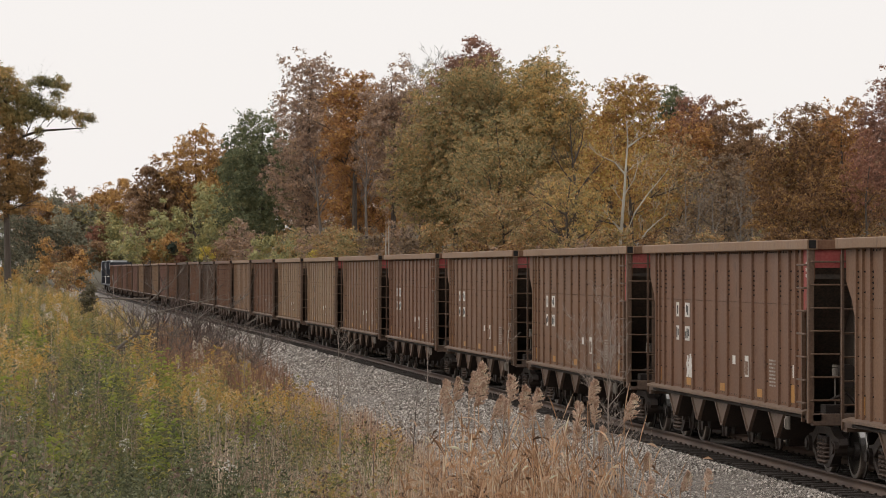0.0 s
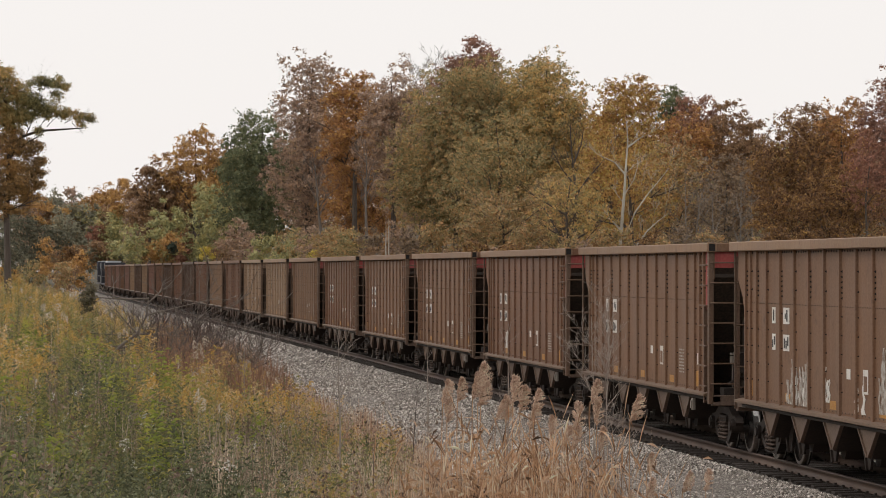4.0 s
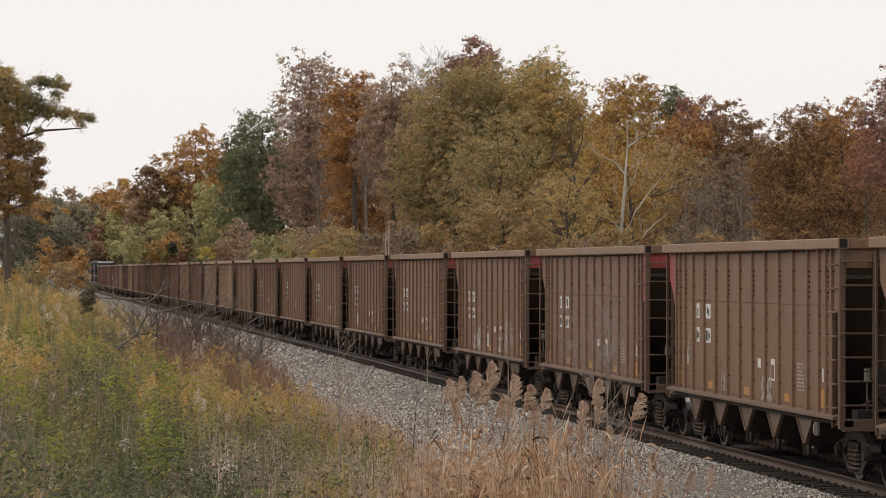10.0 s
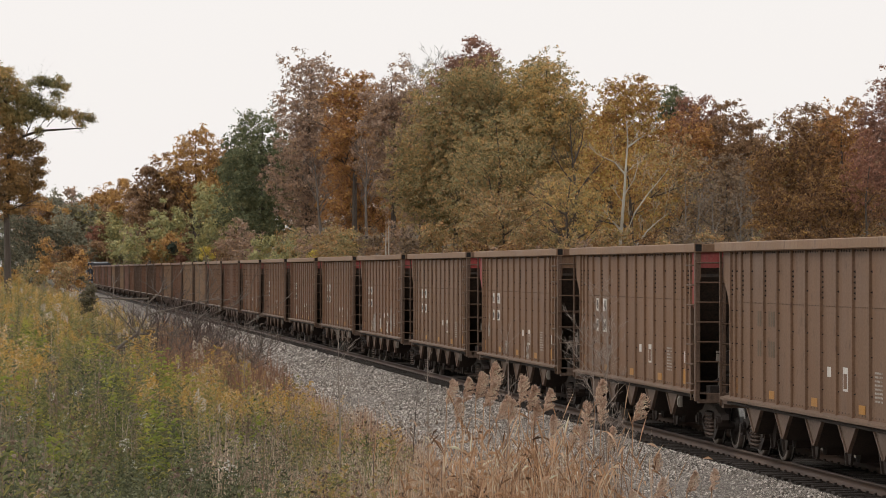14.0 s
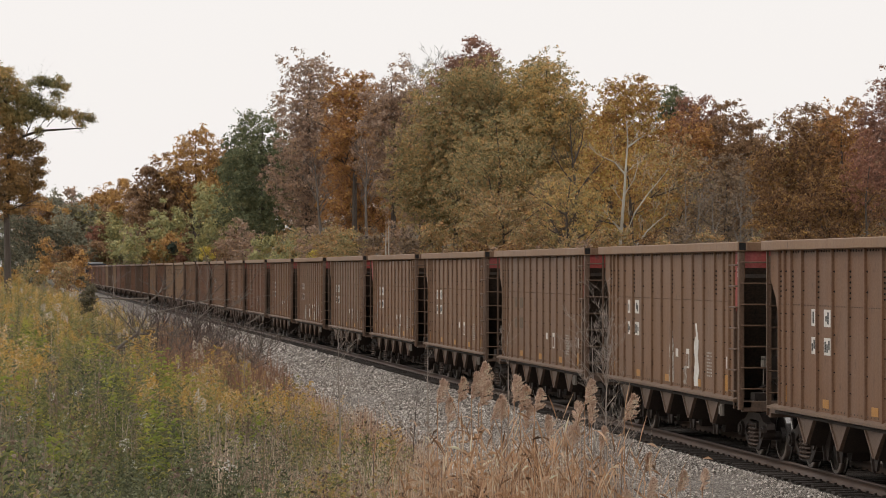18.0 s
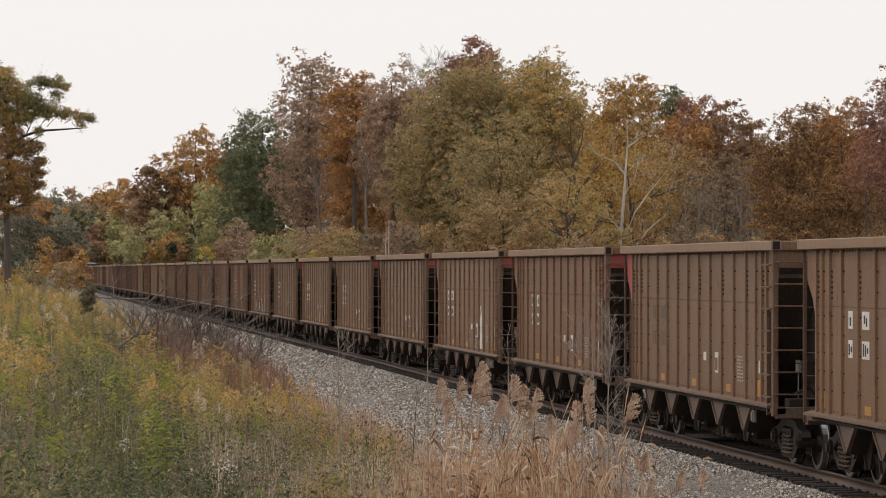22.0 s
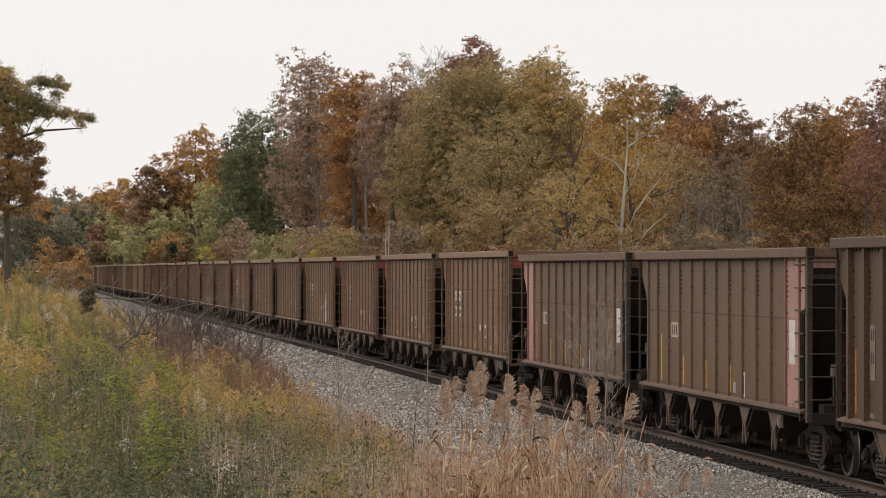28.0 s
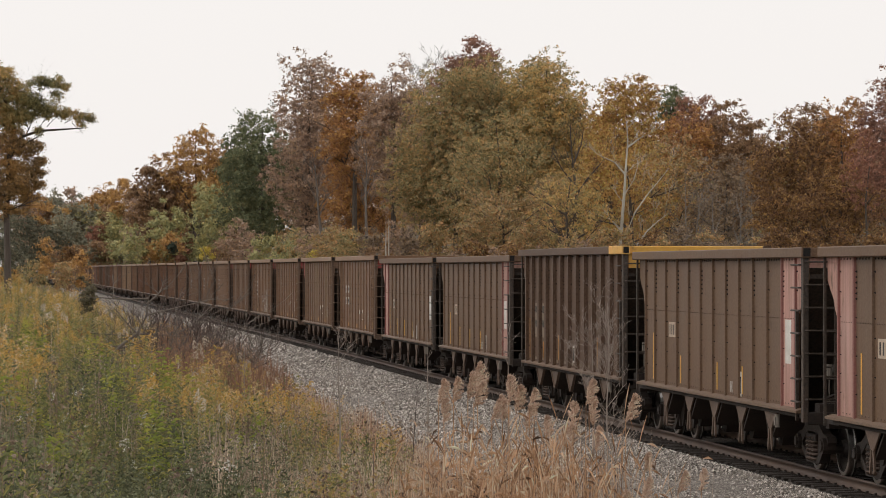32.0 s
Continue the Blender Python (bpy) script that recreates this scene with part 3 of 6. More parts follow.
def rivets_shape(top, ribs, seam):
    def make():
        s = Shape()

        def bolt(y, z, r=0.018, x=-1.502):
            s.add([(x, y - r, z - r), (x, y + r, z - r), (x, y + r, z + r), (x, y - r, z + r), (x - 0.016, y, z)], [(0, 1, 4), (1, 2, 4), (2, 3, 4), (3, 0, 4)])
        for a, b in zip(ribs, ribs[1:]):
            n = max(3, int((b - a - 0.2) / 0.085))
            for i in range(n):
                y = a + 0.1 + (b - a - 0.2) * i / (n - 1)
                if seam:
                    bolt(y, seam, 0.0115)
                if i % 2 == 0:
                    bolt(y, 1.175)
        return s
    return make


def bolts_shape(top, ribs, off):
    """Dark bolt heads down one edge of each post, in a close group on every other post."""
    def make():
        s = Shape()
        for i, y in enumerate(ribs):
            for z, r in ([(3.42 - 0.085 * j, 0.019) for j in range(6)] if i % 2 else [(3.42, 0.017), (3.1, 0.017)]) + [(2.7 - 0.3 * j, 0.013) for j in range(5)]:
                if z < top - 0.3:
                    x, q = -1.502, y - off
                    s.add([(x, q - r, z - r), (x, q + r, z - r), (x, q + r, z + r), (x, q - r, z + r), (x - 0.03, q, z)], [(0, 1, 4), (1, 2, 4), (2, 3, 4), (3, 0, 4)])
        for a, b in zip(ribs, ribs[1:]):
            n = max(2, int((b - a - 0.2) / 0.13))
            for i in range(n):
                y, z, r = a + 0.1 + (b - a - 0.2) * i / (n - 1), top - 0.205, 0.014
                s.add([(-1.502, y - r, z - r), (-1.502, y + r, z - r), (-1.502, y + r, z + 0.03), (-1.502, y - r, z + 0.03), (-1.52, y, z)], [(0, 1, 4), (1, 2, 4), (2, 3, 4), (3, 0, 4)])
        return s
    return make


def chord_shape(top):
    def make():
        s = Shape()
        s.box(-1.64, -1.46, -7.15, 7.15, top - 0.17, top, 0.014)
        return s
    return make


def end_rim_shape(top):
    def make():
        s = Shape()
        s.box(-1.47, 1.47, 6.95, 7.09, top - 0.17, top - 0.006, 0.012)
        return s
    return make


def sill_shape():
    s = Shape()
    s.prism([(-1.63, 1.055), (-1.63, 1.095), (-1.50, 1.13), (-1.47, 1.13), (-1.47, 1.05)], 1, -6.75, 6.75)
    return s


def end_panel_shape(top):
    def make():
        s = Shape()
        s.box(-1.47, 1.47, 6.97, 7.01, 3.48, top - 0.17)
        for x in (-0.9, -0.3, 0.3, 0.9):
            s.box(x - 0.03, x + 0.03, 7.01, 7.06, 3.48, top - 0.17)
        return s
    return make


def slope_shape():
    s = Shape()
    s.prism([(6.97, 3.52), (7.0, 3.48), (4.75, 1.02), (4.72, 1.06)], 0, -1.47, 1.47)
    s.box(-1.46, 1.46, 6.86, 6.9, 3.3, 3.5)
    s.box(-1.46, 1.46, 4.7, 4.76, 0.98, 3.4)
    for x in (-0.75, 0.75):
        s.prism([(5.2, 1.2), (6.9, 3.1), (6.9, 1.2)], 0, x - 0.03, x + 0.03)
    return s


def end_frame_shape():
    s = Shape()
    s.box(-1.52, 1.52, 6.9, 7.1, 0.88, 1.08, 0.015)
    s.box(-0.3, 0.3, 4.5, 7.25, 0.72, 1.02)
    s.box(-1.52, -1.38, 6.3, 7.1, 0.96, 1.06)
    s.box(1.38, 1.52, 6.3, 7.1, 0.96, 1.06)
    s.box(-0.12, 0.12, 7.1, 7.75, 0.72, 0.94, 0.02)
    s.box(-0.17, 0.17, 7.72, 8.07, 0.68, 0.98, 0.04)
    for x in (-0.5, 0.5):
        s.box(x - 0.05, x + 0.05, 6.85, 6.95, 1.05, 3.2)
    return s


def corner_post_shape(top):
    def make():
        s = Shape()
        s.box(-1.60, -1.50, 6.95, 7.09, 0.92, top - 0.17, 0.012)
        return s
    return make


def rung_shape():
    s = Shape()
    s.tube([(-1.60, 6.42, 0.0), (-1.64, 6.45, 0.0), (-1.64, 6.98, 0.0), (-1.60, 7.0, 0.0)], 0.017, 5)
    return s


def end_rung_shape():
    s = Shape()
    s.tube([(-1.56, 7.09, 0.0), (-1.54, 7.15, 0.0), (-1.06, 7.15, 0.0), (-1.04, 7.09, 0.0)], 0.016, 5)
    return s


def stile_shape(top):
    def make():
        s = Shape()
        s.box(-1.06, -1.01, 7.05, 7.12, 1.02, top - 0.25)
        return s
    return make


def side_stile_shape():
    s = Shape()
    s.box(-1.56, -1.51, 6.40, 6.46, 0.92, 2.75)
    return s


def bay_shape():
    s = Shape()
    # an inverted ridge plate at the sill and the sloping chute sheets behind it
    s.prism([(-0.62, 1.05), (0.62, 1.05), (0.05, 0.58), (-0.05, 0.58)], 0, -1.50, -1.47)
    for e in (-1, 1):
        s.prism([(e * 0.67, 1.05), (e * 0.61, 1.05), (e * 0.02, 0.57), (e * 0.06, 0.55)], 0, -1.53, -1.47)
    return s


def chute_shape():
    """The sloping sheets that run inwards behind a ridge plate."""
    s = Shape()
    for e in (-1, 1):
        s.prism([(e * 0.66, 1.05), (e * 0.60, 1.05), (e * 0.02, 0.55), (e * 0.07, 0.53)], 0, -1.465, -0.6)
    return s


def leg_bay_shape():
    """A narrower ridge plate with two thin hangers below its point."""
    s = Shape()
    s.prism([(-0.5, 1.05), (0.5, 1.05), (0.06, 0.66), (-0.06, 0.66)], 0, -1.50, -1.47)
    for e in (-1, 1):
        s.prism([(e * 0.02, 0.68), (e * 0.09, 0.68), (e * 0.16, 0.36), (e * 0.13, 0.30), (e * 0.09, 0.36)], 0, -1.51, -1.48)
    return s


def valve_shape():
    s = Shape()
    s.tube([(-1.12, 6.96, 1.66), (-1.12, 6.96, 1.82)], 0.05, 9)
    s.tube([(-1.12, 6.96, 1.84), (-1.12, 6.96, 1.88)], 0.045, 7)
    s.tube([(-1.12, 6.96, 1.1), (-1.12, 6.96, 1.66)], 0.012, 5)
    return s


def door_shape():
    """A discharge gate: a wedge of sheet across the car with a pointed end plate and a lip."""
    s = Shape()
    s.prism([(-0.55, 0.97), (0.55, 0.97), (0.10, 0.34), (-0.10, 0.34)], 0, -1.05, 1.05)
    s.prism([(-0.36, 0.92), (0.36, 0.92), (0.07, 0.30), (-0.07, 0.30)], 0, -1.2, -1.16)
    s.prism([(0.30, 0.92), (0.38, 0.92), (0.08, 0.29), (0.03, 0.29)], 0, -1.24, -1.16)
    return s


def belly_shape():
    s = Shape()
    s.box(-0.35, 0.35, -5.2, 5.2, 0.62, 1.0)
    s.box(-1.46, 1.46, -6.3, 6.3, 0.96, 1.04)
    s.tube([(-1.52, -6.5, 1.0), (-1.52, 6.5, 1.0)], 0.028, 6)
    return s


def box_on_sill():
    s = Shape()
    s.box(-1.57, -1.50, -0.06, 0.06, 0.74, 0.96, 0.015)
    s.box(-1.59, -1.57, -0.045, 0.045, 0.77, 0.92)
    return s


def brake_gear():
    s = Shape()
    s.tube([(-0.9, 6.6, 1.75), (-0.9, 7.0, 1.75)], 0.14, 10)
    s.box(-1.0, -0.7, 6.85, 7.1, 1.5, 1.62)
    s.tube([(-1.2, 7.0, 1.3), (-0.95, 7.05, 1.42), (-0.75, 7.0, 1.2), (-0.5, 6.95, 1.25)], 0.03, 6)
    s.box(-1.3, -0.95, 6.7, 7.05, 1.06, 1.22, 0.02)
    s.box(-0.72, -0.45, 6.85, 7.05, 1.05, 1.3)
    s.tube([(-0.78, 7.02, 1.2), (-0.78, 7.02, 2.1)], 0.015, 5)
    return s


def side_frame_shape():
    s = Shape()
    # upper and lower members and two columns leave the spring opening free
    s.prism([(-1.08, 0.56), (-1.02, 0.66), (-0.75, 0.69), (-0.45, 0.83), (0.45, 0.83), (0.75, 0.69), (1.02, 0.66), (1.08, 0.56), (0.95, 0.43), (0.72, 0.5), (0.36, 0.70), (-0.36, 0.70), (-0.72, 0.5), (-0.95, 0.43)], 0, -1.10, -0.95)
    s.prism([(-0.95, 0.43), (-0.72, 0.38), (-0.42, 0.17), (0.42, 0.17), (0.72, 0.38), (0.95, 0.43), (0.75, 0.5), (0.4, 0.28), (-0.4, 0.28), (-0.75, 0.5)], 0, -1.10, -0.95)
    for e in (-1, 1):
        s.box(-1.09, -0.96, e * 0.42 - 0.07, e * 0.42 + 0.07, 0.2, 0.75, 0.01)
        s.wheel(e * 0.89, 0.50, -1.16, -0.94, 0.13, 12)
        s.wheel(e * 0.89, 0.50, -1.19, -1.16, 0.09, 8)
    return s


def springs_shape():
    s = Shape()
    pts = []
    for i in range(33):
        a = i * 1.08
        pts.append((-1.07 + 0.085 * math.cos(a), 0.085 * math.sin(a), 0.20 + 0.40 * i / 32))
    s.tube(pts, 0.021, 4)
    return s


def bolster_shape():
    s = Shape()
    s.box(-1.0, 1.0, -0.22, 0.22, 0.5, 0.74, 0.03)
    s.box(-1.13, -0.9, -0.33, 0.33, 0.55, 0.66, 0.015)
    s.box(-0.8, 0.8, -0.62, -0.5, 0.36, 0.5)
    s.box(-0.8, 0.8, 0.5, 0.62, 0.36, 0.5)
    return s


def wheelset_shape():
    s = Shape()
    s.tube([(-1.05, 0, 0), (1.05, 0, 0)], 0.08, 10)
    for e in (-1, 1):
        a, b = e * 0.685, e * 0.80
        n = 22
        rings = []
        for x, r in ((e * 0.675, 0.485), (e * 0.70, 0.487), (e * 0.715, 0.46), (e * 0.80, 0.452), (e * 0.805, 0.39), (e * 0.77, 0.37), (e * 0.745, 0.16), (e * 0.82, 0.14)):
            rings.append([(x, r * math.cos(2 * math.pi * i / n), r * math.sin(2 * math.pi * i / n)) for i in range(n)])
        v = [p for r in rings for p in r]
        f = [(k * n + i, k * n + (i + 1) % n, (k + 1) * n + (i + 1) % n, (k + 1) * n + i) for k in range(len(rings) - 1) for i in range(n)]
        f.append(tuple(range(n)))
        f.append(tuple((len(rings) - 1) * n + i for i in range(n)))
        s.add(v, f)
    return s


def plate(y0, y1, z0, z1, x=-1.506):
    """A thin painted mark on the side sheet; y runs along the car."""
    def make():
        s = Shape()
        s.box(x, x + 0.004, y0, y1, z0, z1)
        return s
    return make


WHEELSETS = []


def add_truck(car, u, k):
    tr = part("truck", shared("bolster", TRUCK, bolster_shape), car, "dark greasy cast-steel truck", pose(0, u, 0))
    part("side_frame", shared("side_frame", TRUCK, side_frame_shape), tr)
    part("side_frame", shared("far_side_frame", TRUCK, mirrored(side_frame_shape)), tr)
    for e in (-0.19, 0.02, 0.21):
        part("spring", shared("spring", SPRING, springs_shape), tr, at=pose(0, e, 0))
    for e in (-0.89, 0.89):
        me = shared("wheelset", WHEEL, wheelset_shape, False)
        ws = part("wheelset", me, tr, "steel wheels with polished treads", pose(0, e, 0.452))
        if len(me.materials) == 1:
            me.materials.append(TREAD)
            for p in me.polygons:
                r = math.hypot(p.center.y, p.center.z)
                if 0.40 < r and 0.70 < abs(p.center.x) < 0.806:
                    p.material_index = 1
        WHEELSETS.append((ws, e, k))


def slim_post_shape(top):
    def make():
        s = Shape()
        s.box(-1.57, -1.53, 7.0, 7.04, 0.92, top - 0.17)
        return s
    return make


def place_of(k):
    """Where the middle of car k stands at the start; the older cars at the end are coupled a little farther apart."""
    slack = {-11: -0.35, -12: -0.35, -13: -0.7, -14: -0.6, -15: -0.6, -16: -0.6}
    return FIRST + PITCH_M * k + slack.get(k, 0.0)


def hopper(k, paint, style, far_panel, near_panel, chord_mat=None, sheet_ends=False, label=""):
    """An open-top coal hopper car; style 'a' with close ribs and four square marks, 'b' with wide ribs and yellow bars."""
    top = {"a": 3.95, "b": 3.82, "c": 3.955}[style]
    long = {"a": 1.0, "b": 1.055, "c": 1.03}[style]

    def stretched(key, material, make):
        def made():
            s = make()
            s.v = [(x, y * long, z) for x, y, z in s.v]
            return s
        return shared(key + "_" + style, material, made)
    car = thing("hopper_car", line_pose(place_of(k)), label, "railway car", "cars of the coal train")
    sheet = part("side_panel", stretched("side_sheet_" + style, paint, side_sheet(top)), car)
    part("far_side_panel", stretched("far_side_sheet_" + style, paint, mirrored(side_sheet(top))), car)
    if style == "a":
        ribs = [-6.28, -5.9, -5.4] + [-4.635 + 1.03 * i for i in range(10)] + [5.4, 5.9, 6.28]
    else:
        ribs = [-6.28, -5.35] + [-4.28 + 1.07 * i for i in range(9)] + [5.35, 6.28]
    for y in ribs:
        m = paint
        if sheet_ends and ((near_panel is PINK and y < -5) or (far_panel is PINK and y > 5)):
            m = PINK_RIB
        part("side_post", stretched("rib_" + style, m, rib_shape(top)), car, at=pose(0, y * long, 0))
    tagged(part("rivets", stretched("rivets_" + style, BROWN_END, rivets_shape(top, ribs, {"a": 2.86, "b": 2.62, "c": 0}[style])), car), kind="stuff")
    tagged(part("bolts", stretched("bolts_" + style, OPEN_DARK, bolts_shape(top, ribs, 0.13 if style == "c" else 0.085)), car), kind="stuff")
    chord = part("top_chord", stretched("chord_" + style, chord_mat or paint, chord_shape(top)), car)
    # a black plate at each chord end paints the shade of a hollow tube
    for e in (-1, 1):
        part("end_cap", stretched("chord_cap_%s%d" % (style, e), OPEN_DARK, lambda: Shape().box(-1.61, -1.49, e * 7.15 - 0.015, e * 7.15 + 0.015, top - 0.15, top - 0.015)), chord, "black plate for the shaded inside of the open tube")
    part("top_chord", stretched("far_chord_" + style, chord_mat or paint, mirrored(chord_shape(top))), car)
    part("side_sill", stretched("sill", SILL_DUST, sill_shape), car)
    part("side_sill", stretched("far_sill", SILL_DUST, mirrored(sill_shape)), car)
    part("underframe", stretched("belly", TRUCK, belly_shape), car, "dark sooty underframe")
    part("control_box", stretched("control_box", GREY_BARK, box_on_sill), car, "pale grey box under the sill", pose(0, -5.35, 0))
    post = DARK_END if style != "a" else POST_PAINT
    for e, panel in ((1, far_panel), (-1, near_panel)):
        flip = pose(0, 0, 0) if e > 0 else pose(0, 0, 0, 0, 0, 180)

        def fl(make):
            if e > 0:
                return make

            def turned():
                s = make()
                s.v = [(x, -y, z) for x, y, z in s.v]
                return s
            return turned
        tag = "f" if e > 0 else "n"
        part("end_panel", stretched("end_panel_" + style + tag, panel, fl(end_panel_shape(top))), car)
        part("end_rim", stretched("end_rim_" + style + tag, panel if panel is YELLOW_RIM else paint, fl(end_rim_shape(top))), car)
        part("slope_sheet", stretched("slope" + tag, DARK_END, fl(slope_shape)), car, "black slope sheet under the end")
        part("end_sill", stretched("end_frame" + tag, TRUCK if style != "a" else BROWN_END, fl(end_frame_shape)), car)
        part("brake_gear", stretched("brake" + tag, TRUCK, fl(brake_gear)), car)
        for side, mk in ((-1, lambda q: q), (1, mirrored)):
            st = tag + ("n" if side < 0 else "f")
            part("corner_post", stretched("post_" + style + st, post, mk(fl(corner_post_shape(top) if e < 0 or side > 0 else slim_post_shape(top)))), car)
        part("ladder_stile", stretched("stile_" + style + tag, post, fl(stile_shape(top))), car)
        if e < 0:
            part("air_valve", stretched("valve", GREY_BARK, fl(valve_shape)), car, "pale grey air valve")
            part("ladder_stile", stretched("side_stile" + tag, post, fl(side_stile_shape)), car)
        for i in range(7):
            z = 1.25 + 0.38 * i
            if e < 0:
                part("ladder_rung", stretched("rung" + tag, post, fl(rung_shape)), car, at=pose(0, 0, z))
            part("ladder_rung", stretched("end_rung" + tag, post, fl(end_rung_shape)), car, at=pose(0, 0, z + 0.05))
        # the painted cheek of the side sheet at this end
        if panel is not paint:
            def cheek():
                s = Shape()
                h = top - 0.172
                if style == "a":
                    out = [(6.36, h), (7.025, h), (7.025, 3.275), (6.63, 2.955), (6.56, 2.81), (6.42, 2.66), (6.36, 2.5)]
                else:
                    out = [(5.36, h), (7.025, h), (7.025, 3.275), (6.63, 2.955), (6.56, 2.81), (6.405, 2.65), (6.405, 1.11), (5.36, 1.11)]
                s.prism(out, 0, -1.505, -1.5)
                return s
            if style == "a" or panel is PINK:
                part("end_cheek", stretched("cheek_" + style + tag, panel, fl(cheek)), car)
    for i in range(5):
        y = -4.4 + 2.2 * i
        bay = part("hopper_bay", stretched("bay", BROWN_END, bay_shape) if style != "b" else stretched("leg_bay", BROWN_END, leg_bay_shape), car, at=pose(0, y * long, 0))
        part("hopper_bay", stretched("far_bay", TRUCK, mirrored(bay_shape)), car, at=pose(0, y * long, 0))
        part("chute", stretched("chute", TRUCK, chute_shape), bay, "dark sloping chute sheets")
        part("discharge_door", stretched("door", TRUCK, door_shape), bay, "dark discharge gate", pose(0, 1.1 if i < 4 else -0.2, 0))
    for u in (-6.1, 6.1):
        add_truck(car, u, k)
    return car


def mark(name, car, material, y0, y1, z0, z1, label="", x=-1.506):
    key = "m_%.2f_%.2f_%.2f_%.2f_%.3f" % (y0, y1, z0, z1, x)
    return part(name, shared(key, material, plate(y0, y1, z0, z1, x)), car, label)


def marks_a(car, k, rng, letters=WHITE, faded=False):
    """Square plates, stencils and ochre squares of the tan cars; unreadable letters are bars."""
    for y, z0, z1 in ((5.95, 1.2, 1.48), (-5.62, 1.2, 1.5)):
        mark("reflector", car, YELLOW, y - 0.13, y + 0.13, z0, z1, "ochre yellow square")
    for y in (3.08, 0.0, -3.08):
        mark("reflector", car, YELLOW, y - 0.2, y + 0.2, 1.2, 1.34, "ochre yellow square")
    if faded:
        for y in (4.1, 3.25):
            for r, (z0, z1) in enumerate(((2.45, 2.72), (1.92, 2.2))):
                for j in range(2 if y > 3.5 else 3):
                    yy = y - j * 0.17
                    mark("letter_bar", car, SHADOW_INK, yy - 0.055, yy + 0.055, z0, z1, "faded dark lettering")
    else:
        shift = {-8: -0.25, -4: 0.1}.get(k, 0.0)
        for r, (z0, z1) in enumerate(((2.52, 2.80), (2.06, 2.34))):
            for y, n in ((4.15 + shift, 1 if r == 0 else 2), (3.22 + shift, 2 if r == 0 else 3)):
                w = 0.13 if y > 3.7 + shift else 0.22
                p = mark("number_plate", car, letters, y - w, y + w, z0, z1, "white stencil square with dark lettering bars")
                for j in range(n):
                    yy = y + (j - (n - 1) / 2) * 0.125
                    mark("letter_bar", car, INK, yy - 0.038, yy + 0.038, z0 + (0.045, 0.09, 0.045)[(j + r) % 3], z1 - (0.06, 0.04, 0.10)[(j + k) % 3], x=-1.511)
    mark("stencil", car, WHITE, -1.12, -0.88, 1.72, 1.88, "small white stencil")
    mark("stencil", car, WHITE, -2.2, -1.9, 1.52, 1.9, "white bordered stencil box")
    mark("stencil_centre", car, PAINTS[0], -2.15, -1.95, 1.56, 1.8, "brown field of the stencil box", -1.511)
    for i in range(8):
        mark("stencil_line", car, CHALK, -4.3, -3.85, 1.42 + 0.062 * i, 1.45 + 0.062 * i, "pale stencilled text lines")
    mark("stencil", car, WHITE, -5.66, -5.58, 1.62, 1.84)


def scrawl(car, rng, y0, y1, z0, z1, n, material=None):
    """Peeling white paint smears and drips on one side."""
    for i in range(n):
        s = Shape()
        y = rng.uniform(y0, y1)
        w = rng.uniform(0.04, 0.12)
        top = z0 + (z1 - z0) * rng.uniform(0.45, 1.0)
        pts, left = [], []
        steps = 7
        for j in range(steps):
            z = z0 + (top - z0) * j / (steps - 1)
            c = y + 0.05 * math.sin(j * 1.7 + i)
            ww = w * rng.uniform(0.5, 1.2) * (1 - 0.5 * j / steps)
            pts.append((c + ww, z))
            left.append((c - ww, z))
        s.prism(pts + left[::-1], 0, -1.507 - 0.0006 * i, -1.502)
        part("paint_smear", s.mesh("paint_smear", material or CHALK), car, "chalky grey-white paint smear")


